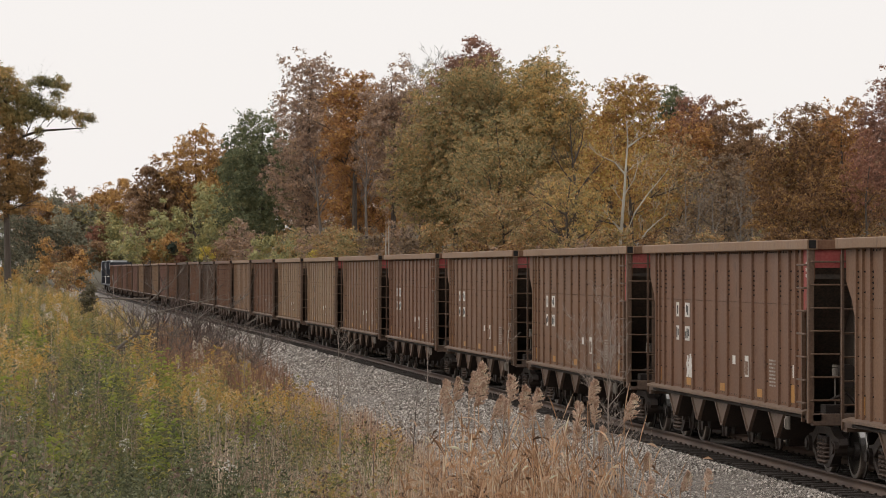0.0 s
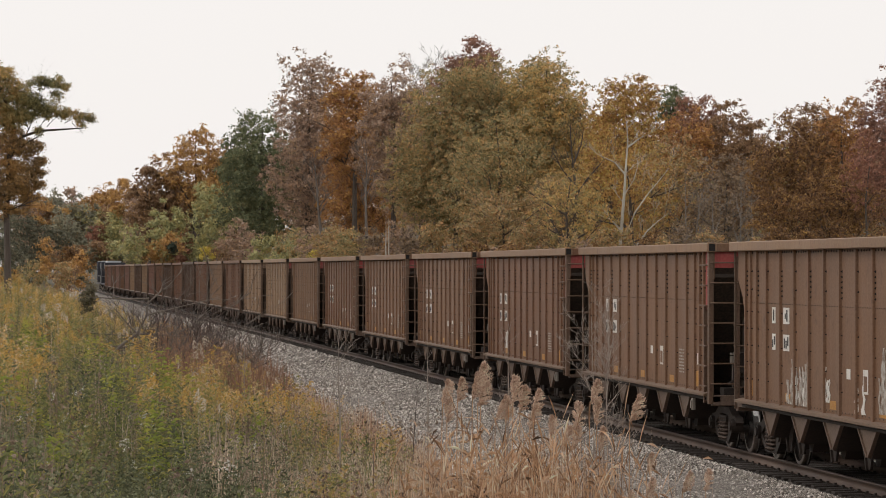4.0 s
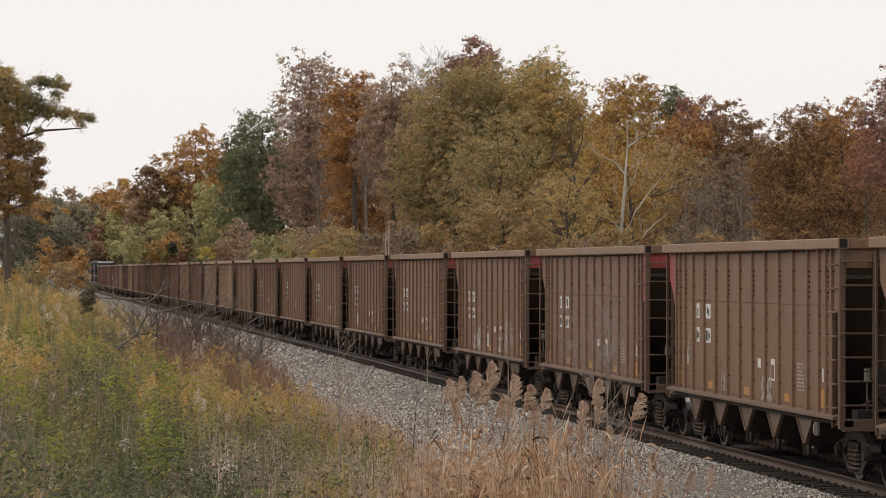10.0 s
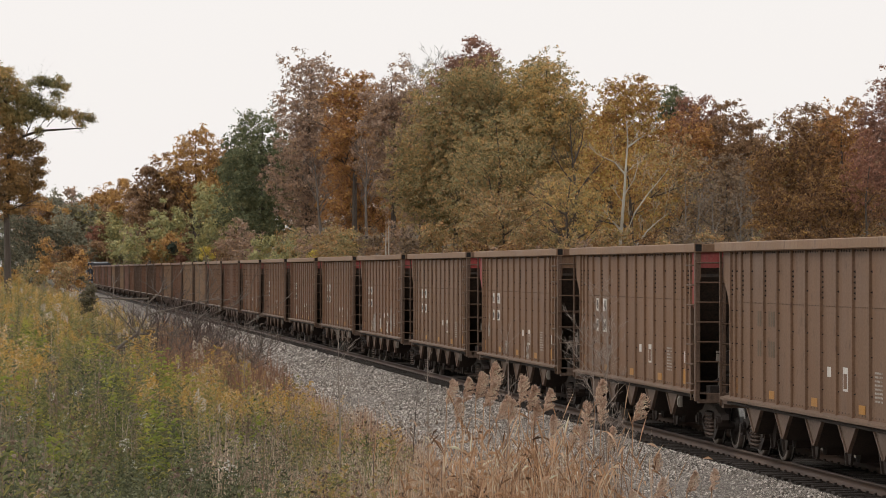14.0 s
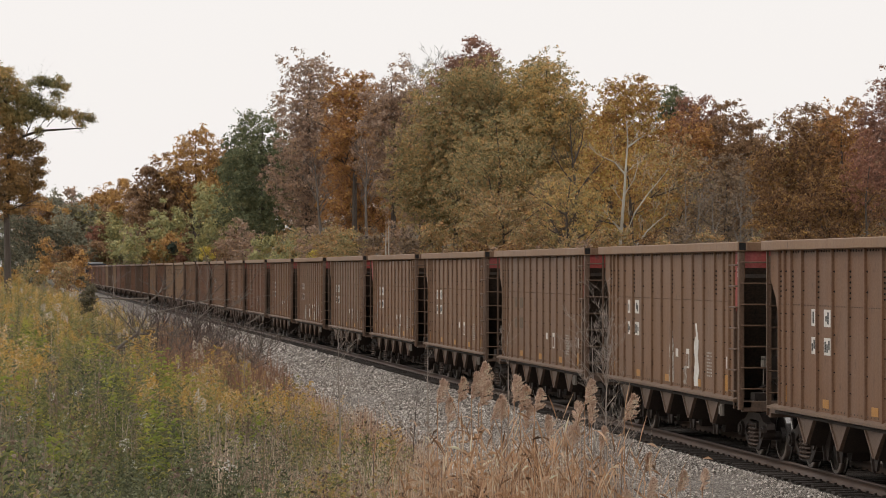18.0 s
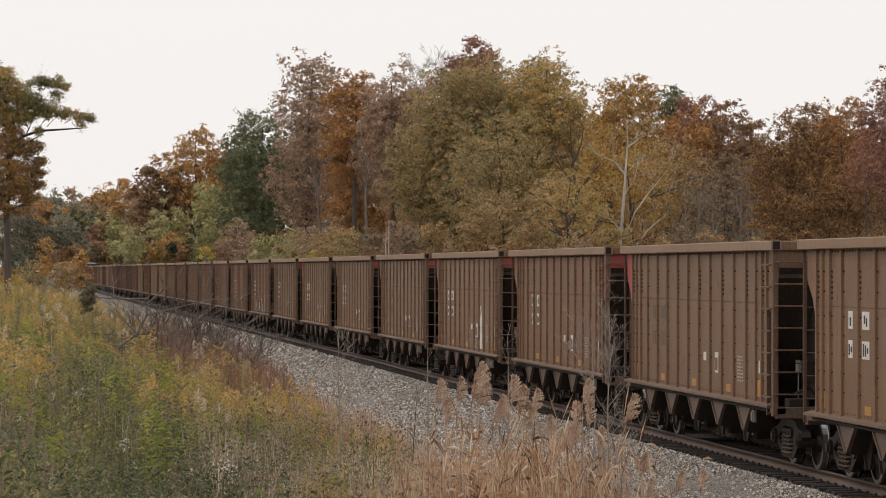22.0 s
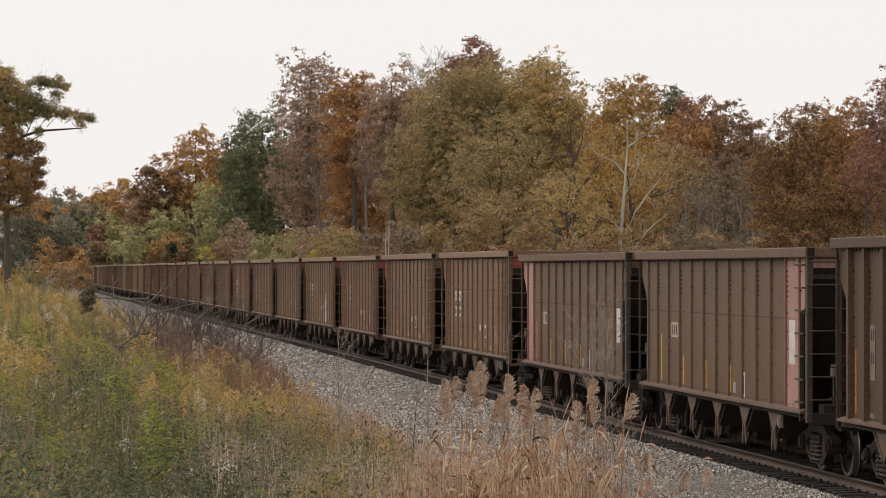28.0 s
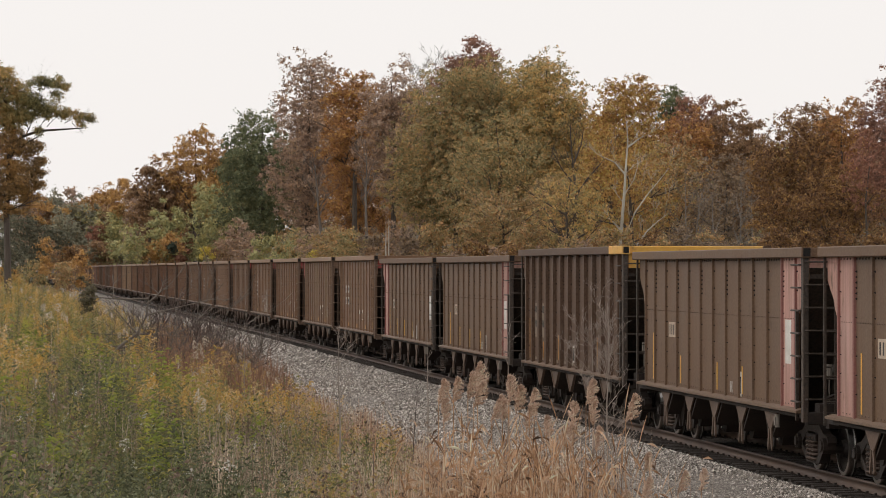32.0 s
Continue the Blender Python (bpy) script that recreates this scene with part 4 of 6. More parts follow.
def locomotive(u):
    lo = thing("diesel_locomotive", line_pose(u), "dark diesel freight locomotive with light grey cab roof", "locomotive", "locomotives of the coal train")
    s = Shape().box(-1.5, 1.5, -10.6, 10.6, 1.15, 1.4, 0.03)
    part("walkway", s.mesh("walkway", LOCO_DARK), lo)
    s = Shape().box(-0.95, 0.95, -9.6, 6.0, 1.4, 4.15, 0.12)
    part("long_hood", s.mesh("long_hood", LOCO_DARK), lo)
    s = Shape().box(-1.45, 1.45, -9.4, -6.2, 3.35, 4.35, 0.1)
    part("radiator_wing", s.mesh("radiator_wing", LOCO_DARK), lo)
    s = Shape().box(-1.52, 1.52, 6.0, 8.6, 1.4, 4.5, 0.1)
    cab = part("cab", s.mesh("cab", LOCO_DARK), lo)
    for y in (6.7, 7.7):
        part("window", Shape().box(-1.535, -1.515, y - 0.35, y + 0.35, 3.2, 3.9).mesh("window", GLASS), cab)
    part("cab_roof", Shape().box(-1.4, 1.4, 5.9, 8.7, 4.5, 4.62, 0.03).mesh("cab_roof", LOCO_GREY), lo)
    part("exhaust_stack", Shape().box(-1.0, 1.0, -5.0, 3.5, 4.15, 4.6, 0.1).mesh("roof_gear", LOCO_GREY), lo, "light grey roof equipment")
    part("short_hood", Shape().box(-0.9, 0.9, 8.6, 10.2, 1.4, 3.2, 0.15).mesh("short_hood", LOCO_DARK), lo)
    part("fuel_tank", Shape().box(-1.35, 1.35, -3.4, 3.4, 0.35, 1.15, 0.15).mesh("fuel_tank", TRUCK), lo)
    for e in (-1, 1):
        for y in (-10.4, -9.7, 9.7, 10.4):
            part("handrail", Shape().tube([(e * 1.42, y, 1.3), (e * 1.42, y, 2.45)], 0.03, 5).mesh("handrail", WHITE), lo, "white handrail")
        part("handrail", Shape().tube([(e * 1.42, -9.7, 2.4), (e * 1.42, 5.9, 2.4)], 0.025, 5).mesh("handrail", WHITE), lo, "white handrail")
    for u2 in (-6.8, 6.8):
        tr = part("truck", Shape().box(-1.2, 1.2, -2.0, 2.0, 0.35, 0.95, 0.08).mesh("loco_truck", TRUCK), lo, at=pose(0, u2, 0))
        for w in (-1.7, 0, 1.7):
            part("wheelset", Shape().wheel(w, 0.508, -0.8, 0.8, 0.508, 20).mesh("loco_wheelset", WHEEL), tr)
    return lo


TRAIN = []


def build_train():
    rng = random.Random(11)
    base = "%s ribbed open coal hopper car"
    paint_of = {0: 2, -1: 0, -2: 0, -3: 3, -4: 1, -5: 1, -6: 3, -7: 1, -8: 0, -9: 3, -10: 1, 1: 0, 2: 0, 3: 2, 4: 1, 5: 0, 6: 0, 7: 2, 8: 3}
    words = {0: "rusty brown", 1: "dusty tan", 2: "dark rusty brown", 3: "grey tan", 4: "dark brown", 5: "olive brown", 6: "faded rose-brown"}
    red_far = {-4, -9}
    red_near = {-10, 0, -1, -2, -3, -5, -6, -8, 1, 2, 3, 4, 5, -7}
    for k in range(23, -17, -1):
        if k > -11:
            p = paint_of.get(k, rng.choice([0, 0, 1, 2, 2, 3]))
            p = {10: 4, 11: 2, 12: 4, 13: 2, 14: 6, 15: 0, 16: 4, 17: 0, 18: 6, 20: 6, 21: 2, 22: 6}.get(k, p)
            # cars far off swap to the paints lightened for distance
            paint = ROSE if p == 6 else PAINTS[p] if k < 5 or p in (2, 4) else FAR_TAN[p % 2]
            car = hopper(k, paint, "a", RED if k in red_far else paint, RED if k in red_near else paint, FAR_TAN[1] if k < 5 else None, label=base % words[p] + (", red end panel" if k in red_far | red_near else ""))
            marks_a(car, k, rng, faded=k in (-6, -9) or k > 3)
            if k in red_near:
                for z in (3.32, 3.42, 3.52):
                    mark("stencil", car, WHITE, -6.62, -6.54, z, z + 0.06, x=-1.512)
            if k == 0:
                scrawl(car, rng, 2.75, 3.2, 1.35, 1.85, 6, WHITE)
            if k == -2:
                scrawl(car, rng, 1.7, 3.2, 1.17, 1.95, 20)
                scrawl(car, rng, 1.9, 2.9, 1.17, 1.8, 6, WHITE)
                scrawl(car, rng, 0.2, 0.5, 1.3, 2.0, 3, WHITE)
                scrawl(car, rng, -2.2, -1.4, 1.2, 1.7, 4, WHITE)
                scrawl(car, rng, -3.3, -2.7, 1.25, 2.3, 5)
            if k == -4:
                scrawl(car, rng, 5.0, 5.3, 1.6, 2.3, 3)
                scrawl(car, rng, 1.5, 2.4, 1.2, 1.8, 4)
                scrawl(car, rng, -2.2, -1.2, 1.15, 1.7, 4)
            if k == -7:
                scrawl(car, rng, -0.65, -0.3, 1.2, 2.35, 5)
                scrawl(car, rng, -1.9, -1.7, 1.2, 1.65, 2)
                scrawl(car, rng, -3.05, -2.75, 1.2, 2.45, 6, WHITE)
        elif k == -13:
            paint = PAINTS[4]
            car = hopper(k, paint, "c", paint, YELLOW_RIM, label="dark brown open coal hopper car with yellow end panel")
            part("rim_flash", Shape().box(-1.646, -1.458, -7.37, -5.8, 3.78, 3.96, 0.014).mesh("rim_flash", YELLOW_RIM), car, "yellow painted rim")
            for y, z0, z1 in ((4.1, 1.75, 2.6), (5.22, 1.75, 2.6)):
                mark("stencil", car, FADED_PANEL, y - 0.15, y + 0.15, z0, z1, "faded pale panel with dark lettering bars")
                for j in range(2):
                    for zb in (0.3, 0.72):
                        mark("letter_bar", car, INK, y - 0.1 + 0.12 * j, y - 0.03 + 0.12 * j, z0 + (z1 - z0) * zb, z0 + (z1 - z0) * (zb + 0.2), x=-1.511)
            for j in range(9):
                mark("stencil", car, FADED_PANEL, (-4.28 + 1.07 * j) * 1.03 + 0.72, (-4.28 + 1.07 * j) * 1.03 + 0.98, 1.17, 1.25, "small faded stencil")
            mark("stencil", car, WHITE, -0.5, -0.3, 1.25, 1.65, "white bordered stencil box")
            mark("stencil_centre", car, INK, -0.47, -0.33, 1.3, 1.6, x=-1.511)
            mark("reflector", car, YELLOW, 1.75, 1.83, 1.25, 1.85, "upright yellow reflector strip")
            mark("reflector", car, YELLOW, -3.6, -3.53, 1.2, 1.9)
            mark("reflector", car, YELLOW, 6.2, 6.27, 1.2, 2.2)
            mark("reflector", car, YELLOW, 4.05, 4.12, 1.2, 1.65)
        else:
            paint = PAINTS[5]
            far = PINK if k in (-11, -15) else paint
            near = PINK if k in (-12, -14) else paint
            end = far if far is PINK else near
            car = hopper(k, paint, "b", far, near, sheet_ends=True, label="olive brown open coal hopper car with bleached pink end")
            ys = [5.28, 3.1, 0.95, -1.2, -3.35] if k != -14 else [5.9, 3.1, -0.3, -2.45]
            for i, y in enumerate(ys):
                mark("reflector", car, BRIGHT_YELLOW, y - 0.035, y + 0.035, 1.2, (2.15, 1.75, 1.72, 1.7, 2.1)[i], "upright yellow reflector strip")
            mark("stencil", car, PALE_INK, 3.95 - 0.33, 3.95 + 0.33, 2.1, 2.4, "cream stencil square with dark lettering bars")
            for j in range(3):
                mark("letter_bar", car, INK, 3.76 + 0.19 * j - 0.035, 3.76 + 0.19 * j + 0.035, 2.15, 2.35, x=-1.511)
            mark("stencil", car, WHITE, -2.4, -2.1, 1.15, 1.6, "white bordered stencil box")
            mark("stencil_centre", car, INK, -2.35, -2.15, 1.2, 1.5, x=-1.511)
            mark("stencil", car, CHALK, -1.65, -1.45, 1.2, 1.4)
            if k in (-11, -12, -14):
                mark("placard", car, WHITE, -6.25, -5.82, 1.85, 2.6, "white weathered placard")
        TRAIN.append((car, place_of(k)))
    for i in range(2):
        u = FIRST + PITCH_M * 23 + 8.1 + 11.3 + 22.4 * i
        TRAIN.append((locomotive(u), u))


# ---- woods ----
def limb(s, rng, start, direction, length, radius, depth, bend=0.25, sides=5, twigs=3, tips=None, thin=0.0):
    """A tapering limb with smaller ones off it."""
    d = Vector(direction).normalized()
    p = Vector(start)
    n = 5
    pts, rad = [p.copy()], [radius]
    for i in range(n):
        d = (d + Vector((rng.uniform(-1, 1), rng.uniform(-1, 1), rng.uniform(-0.5, 0.8))) * bend * 0.5).normalized()
        p = p + d * (length / n)
        pts.append(p.copy())
        rad.append(max(radius * (1 - 0.7 * (i + 1) / n), thin))
    s.tube(pts, rad, sides)
    if tips is not None:
        tips.append(pts[-1])
        tips.append(pts[-3])
    if depth > 0:
        for j in range(twigs):
            i = rng.randint(2, n)
            side = Vector((rng.uniform(-1, 1), rng.uniform(-1, 1), rng.uniform(-0.1, 0.9))).normalized()
            nd = (d * 0.55 + side * 0.8).normalized()
            limb(s, rng, pts[i], nd, length * rng.uniform(0.45, 0.7), rad[i] * 0.75, depth - 1, bend * 1.1, max(3, sides - 1), twigs, tips, thin)


def leaf_cloud(rng, pos, out, size, turn=0.6):
    """One small leaf at each place, facing roughly the way out of its spray. Returns verts and faces."""
    n = len(pos)
    nrm = out + rng.normal(0, turn, (n, 3))
    nrm /= np.linalg.norm(nrm, axis=1)[:, None]
    a = rng.normal(0, 1, (n, 3))
    a -= nrm * np.sum(a * nrm, 1)[:, None]
    a /= np.linalg.norm(a, axis=1)[:, None]
    b = np.cross(nrm, a)
    s = (size * rng.uniform(0.6, 1.4, n))[:, None]
    v = np.stack([pos - a * s - b * s * 0.45, pos - a * s * 0.3 + b * s * 0.75, pos + a * s], 1)
    return v.reshape(-1, 3), np.arange(3 * n).reshape(-1, 3)


TREES = [0]
SWAY = []
WOODS = "autumn trees of the wood behind the line"


def tree(px, top, half, low, dist, leaf, fill=1.0, label="", bark=None, name="tree", trunk=True, lean=0.0, lump=0.3, sway=False, side=1):
    """A broadleaf tree: bearing px and angles from the plan, dist metres off. Trunk, limbs and a crown of leaf clumps."""
    TREES[0] += 1
    seed = 100 + TREES[0]
    rng, nr = random.Random(seed), np.random.default_rng(seed)
    k = dist / 5802.0
    if trunk:
        top, half = top - 9, half * 1.1
    ang = radians(YAW) + math.atan((px - 784) / 5802.0)
    x, y = dist * math.sin(ang), dist * math.cos(ang)
    g = float(ground_z(x, y))
    ztop, zlow, rad = 3.46 + (476 - top) * k - g, 3.46 + (476 - low) * k - g, half * k
    zlow = max(zlow, 0.3)
    h = ztop - zlow
    ob = thing(name, pose(x, y, g), label, "tree" if name == "tree" else "shrub", WOODS if name == "tree" else "")
    # crown: lobes inside a lumpy egg shape, each of many leafy sprays, with the leaves facing outwards
    area = half * 2 * (low - top) * 0.8
    size = 2.15 * k * (1.0 if dist < 500 else 1.1)
    count = int(area / 1.6 * fill * (1.0 if dist < 500 else 0.75))
    m = int(np.clip(area / 170, 34, 210))
    u = nr.normal(0, 1, (m, 3))
    u /= np.linalg.norm(u, axis=1)[:, None]
    ph = nr.uniform(0, 6.28, 4)
    egg = 1 + lump * 0.6 * (np.sin(u[:, 0] * 3.1 + ph[0]) * np.sin(u[:, 2] * 4.3 + ph[1]) + 0.5 * np.sin(u[:, 1] * 5.7 + ph[2] + u[:, 2] * 3))
    r = nr.random(m) ** 0.3 * np.clip(egg, 0.6, 1.12) * 0.9
    cen = np.stack([u[:, 0] * r * rad, u[:, 1] * r * rad, zlow + h * 0.5 + u[:, 2] * r * h * 0.5], -1)
    lobe = np.minimum(rad, h * 0.5) * nr.uniform(0.10, 0.27, m)
    cen[:, 2] = np.clip(cen[:, 2], 0.2, ztop - lobe * 0.6)
    shade = nr.normal(0.42, 0.19, m)
    sprays = max(count // 14, 12)
    pick = nr.choice(m, sprays, p=lobe ** 2 / np.sum(lobe ** 2))
    w = nr.normal(0, 1, (sprays, 3))
    w /= np.linalg.norm(w, axis=1)[:, None]
    rr = lobe[pick] * nr.random(sprays) ** 0.35
    twig = cen[pick] + w * rr[:, None] * np.array([1.15, 1.15, 0.75])
    # sprays between the lobes
    loose = nr.random(sprays) < 0.33
    q = nr.random(sprays) ** 0.4 * 0.92 * (1 + lump * 0.5 * np.sin(w[:, 0] * 5 + ph[3]) * np.sin(w[:, 2] * 6 + ph[0]))
    ball = np.stack([w[:, 0] * q * rad, w[:, 1] * q * rad, zlow + h * 0.5 + w[:, 2] * q * h * 0.5], -1)
    if not trunk:
        # thickets stay broad down to the ground
        flat = np.linalg.norm(w[:, :2], axis=1)[:, None]
        ball[:, :2] = np.where(w[:, 2:] < 0, w[:, :2] / flat * (q * rad)[:, None], ball[:, :2])
    twig = np.where(loose[:, None], ball, twig)
    twig[:, 0] += lean * (twig[:, 2] / max(ztop, 1))
    tone = np.clip(np.where(loose, 0.36, shade[pick]) + nr.normal(0, 0.17, sprays), 0, 1)
    own = nr.integers(0, sprays, count)
    off = nr.normal(0, 1, (count, 3)) * np.array([1, 1, 0.7]) * (2.9 * k * nr.uniform(0.6, 1.4, sprays)[own])[:, None]
    face = w[own] * 0.75 + off / (3.5 * k) * 0.5 + np.array([0, 0, 0.25])
    v, f = leaf_cloud(nr, twig[own] + off, face, size)
    v[:, 2] = np.maximum(v[:, 2], 0.02)
    me = mesh_np("crown", v, f, LEAF[leaf])
    me.attributes.new("tone", "FLOAT", "FACE").data.foreach_set("value", tone[own].astype(np.float32))
    part("crown", me, ob)
    if trunk:
        s = Shape()
        tr = max(0.1, 0.012 * ztop) * (1.0 if rad > 1.5 else 0.6)
        pts = [(0, 0, -0.3), (lean * 0.1, 0, ztop * 0.2), (lean * 0.35 + rng.uniform(-.2, .2), 0, ztop * 0.45), (lean * 0.7 + rng.uniform(-.3, .3), 0, ztop * 0.68), (lean + rng.uniform(-.3, .3), 0, ztop * 0.9)]
        s.tube(pts, [tr * 1.25, tr, tr * 0.8, tr * 0.5, tr * 0.12], 7)
        for j in range(7):
            a = rng.uniform(0, 6.28)
            t = rng.uniform(0.3, 0.8)
            q = Vector(pts[1]).lerp(Vector(pts[3]), (t - 0.2) / 0.6)
            limb(s, rng, q, (math.cos(a), math.sin(a), rng.uniform(0.3, 1.1)), rad * rng.uniform(0.6, 1.0), tr * 0.42, 1, 0.3, 5, 3)
        part("trunk", s.mesh("trunk", bark or BARK), ob)
    return ob


def bare_tree(px, base, top, half, dist, bark, label, depth=3, forks=6, name="bare_tree", x_lean=0.0, rad_px=5, low=0.25, group="", offset=0.0):
    """A leafless tree or sapling: a tapering stem and forking twigs."""
    TREES[0] += 1
    rng = random.Random(400 + TREES[0])
    k = dist / 5802.0
    ang = radians(YAW) + math.atan((px - 784) / 5802.0)
    x, y = dist * math.sin(ang), dist * math.cos(ang)
    g = float(ground_z(x, y)) - 0.05
    h = 3.46 + (476 - top) * k - g
    rad = half * k
    ob = thing(name, pose(x, y, g), label, "tree" if h > 6 else "sapling", group)
    s = Shape()
    tr = rad_px * k
    pts = [Vector((0, 0, 0))]
    n = 7
    for i in range(1, n + 1):
        pts.append(Vector((x_lean * (i / n) * rad + rng.uniform(-1, 1) * rad * 0.06, rng.uniform(-1, 1) * rad * 0.06, h * i / n)))
    s.tube(pts, [tr * (1 - 0.9 * i / n) for i in range(n + 1)], 7)
    part("stem", s.mesh("stem", bark), ob)
    s = Shape()
    for j in range(forks):
        t = rng.uniform(low, 0.92)
        i = min(int(t * n), n - 1)
        q = pts[i].lerp(pts[i + 1], t * n - i)
        a = rng.uniform(0, 6.28)
        ln = rad * rng.uniform(0.8, 1.4) * (1.15 - 0.5 * t)
        limb(s, rng, q, (math.cos(a), math.sin(a) * 0.6, rng.uniform(0.8, 2.0)), ln, tr * (1 - 0.8 * t) * 0.6, depth - 1, 0.16, 4, 3, None, 0.24 * k)
    part("crown", s.mesh("bare_crown", bark), ob, "leafless branching crown")
    return ob


def forked_tree(px, dist, bark, label, lines, thick):
    """A tree with few leaves: a stem and main limbs along given lines (across, height), with twigs off them."""
    TREES[0] += 1
    rng = random.Random(400 + TREES[0])
    k = dist / 5802.0
    ang = radians(YAW) + math.atan((px - 784) / 5802.0)
    x, y = dist * math.sin(ang), dist * math.cos(ang)
    g = float(ground_z(x, y)) - 0.05
    ob = thing("bare_tree", pose(x, y, g, 0, 0, -YAW), label, "tree", WOODS)
    for i, line in enumerate(lines):
        s = Shape()
        pts = [Vector((a * k, rng.uniform(-6, 6) * k * (j > 0), max(3.46 + (476 - b) * k - g, 0 if i == 0 else 0.4))) for j, (a, b) in enumerate(line)]
        r0 = thick * k * (1.0 if i == 0 else 0.5)
        n = len(pts) - 1
        s.tube(pts, [r0 * (1 - 0.8 * j / n) for j in range(n + 1)], 7)
        for j in range(1, n + 1):
            for q in range(1 if bark is PALE_BARK else 3):
                d = (pts[j] - pts[j - 1]).normalized() * 0.7 + Vector((rng.uniform(-1, 1), rng.uniform(-1, 1), rng.uniform(-0.2, 0.9))) * 0.8
                limb(s, rng, pts[j - 1].lerp(pts[j], rng.uniform(0.2, 1)), d, rng.uniform(18, 42) * k, r0 * 0.2, 2, 0.3, 4, 3, None, 0.22 * k)
        part("trunk" if i == 0 else "limb", s.mesh("limb", bark), ob)
    return ob


def build_woods():
    o = "%s autumn tree at the edge of the wood"
    # far end of the line; distance haze is painted into the hazy leaf colour
    for px, top, half, low, leaf, word in ((60, 335, 40, 470, "hazy", "dull grey-green"), (95, 330, 26, 420, "hazy", "dull grey-green"), (128, 320, 24, 430, "purple", "dull purple-brown"),
                                           (180, 316, 34, 420, "amber", "dull orange"), (150, 345, 34, 440, "amber", "dull orange-brown")):
        tree(px, top, half, low, 1150, leaf, 1.6, o % word, trunk=False)
    for px, top, half, low, leaf, word in ((225, 312, 34, 400, "amber", "orange"), (110, 362, 36, 470, "hazy", "grey-green"), (170, 390, 20, 460, "crimson", "faded red"), (205, 362, 36, 470, "sage", "pale green"),
                                           (60, 395, 36, 480, "purple", "brown"), (145, 410, 30, 480, "hazy", "grey-green")):
        tree(px, top, half, low, 960, leaf, 1.6, o % word, trunk=False)
    for px, top, half, low, leaf, word in ((265, 288, 38, 440, "brown", "rust-brown"), (345, 232, 62, 400, "amber", "bushy orange-brown oak"), (295, 300, 45, 450, "brown", "orange"), (400, 245, 40, 400, "amber", "brown-orange")):
        tree(px, top, half, low, 660, leaf, 1.35, o % word, lump=0.4)
    for px, top, half, low, leaf, word in ((240, 395, 30, 475, "sage", "pale green"), (300, 352, 42, 470, "sage", "pale green"), (375, 310, 48, 470, "sage", "tall pale-green"), (325, 415, 22, 472, "crimson", "reddish-orange"),
                                           (360, 420, 32, 470, "sage", "yellow-green"), (275, 420, 30, 475, "amber", "orange-brown")):
        tree(px, top, half, low, 560, leaf, 1.2, o % word, trunk=False)
    for i in range(14):
        px = 20 + 30 * i
        leaf = ("hazy", "purple", "amber", "brown", "hazy", "sage", "brown")[i % 7]
        tree(px, float(np.interp(px, [0, 100, 230, 300, 420], [350, 345, 340, 310, 290])) + 18 * (i % 2), 44, 478, 1000 if px < 260 else 700, leaf, 1.7, "dull autumn tree far along the line", trunk=False)
    for px, leaf in ((145, "hazy"), (178, "brown"), (205, "sage"), (235, "hazy"), (265, "brown"), (120, "brown"), (90, "hazy"), (300, "sage")):
        tree(px, 425, 36, 484, 900, leaf, 1.6, "dull low tree far along the line", trunk=False)
    # the tall trees
    tree(462, 190, 72, 462, 440, "green", 1.6, o % "large dark green", lump=0.35)
    tree(430, 235, 40, 400, 450, "green", 1.2, o % "dark green")
    tree(545, 175, 72, 420, 360, "purple", 1.2, o % "tall sparse purple-brown", lump=0.4)
    SWAY.append((tree(548, 85, 62, 260, 362, "purple", 0.8, o % "tall thinly leaved purple-brown", lump=0.45), 0.18, 0.3))
    tree(628, 118, 64, 330, 345, "orange", 1.5, o % "tall orange", lump=0.4)
    tree(640, 240, 75, 460, 350, "orange", 1.3, o % "orange and gold")
    tree(695, 108, 66, 380, 325, "purple", 1.3, o % "purple-brown", lump=0.4)
    tree(745, 130, 60, 420, 330, "purple", 1.0, o % "purple-brown thinly leaved")
    tree(832, 68, 62, 280, 300, "maroon", 1.8, o % "dark red-brown", lump=0.35)
    tree(805, 106, 112, 470, 235, "olive", 1.8, o % "broad olive green", lump=0.3)
    tree(855, 94, 60, 330, 240, "olive", 1.6, o % "olive green", lump=0.35)
    tree(962, 84, 88, 420, 232, "turning", 1.6, o % "green and gold", lump=0.35)
    tree(935, 112, 105, 470, 236, "olive", 1.4, o % "broad olive and gold", lump=0.35)
    tree(895, 330, 110, 480, 205, "mixed", 0.8, o % "olive and russet", lump=0.5)
    tree(985, 310, 80, 470, 208, "mixed", 0.9, o % "olive brown", lump=0.5)
    tree(1105, 133, 72, 360, 218, "gold", 1.6, o % "golden orange", lump=0.35)
    tree(1085, 225, 85, 460, 212, "gold", 1.1, o % "golden yellow and green", lump=0.5)
    tree(1190, 158, 32, 240, 260, "green", 1.3, o % "small dark green")
    tree(1232, 165, 56, 330, 240, "maroon", 1.4, o % "red-brown")
    tree(1205, 190, 60, 400, 225, "orange", 1.2, o % "orange-brown")
    tree(1292, 182, 56, 420, 228, "brown", 1.4, o % "brown")
    tree(1185, 240, 80, 460, 200, "mixed", 0.9, o % "golden brown", lump=0.5)
    tree(1285, 280, 85, 460, 190, "brush", 0.7, o % "thin grey-brown", lump=0.5)
    tree(1440, 185, 60, 330, 165, "brown", 1.1, o % "purple-brown")
    tree(1490, 175, 55, 330, 160, "orange", 1.2, o % "orange")
    tree(1410, 205, 84, 440, 142, "rust", 1.35, o % "dark rust and gold", lump=0.35)
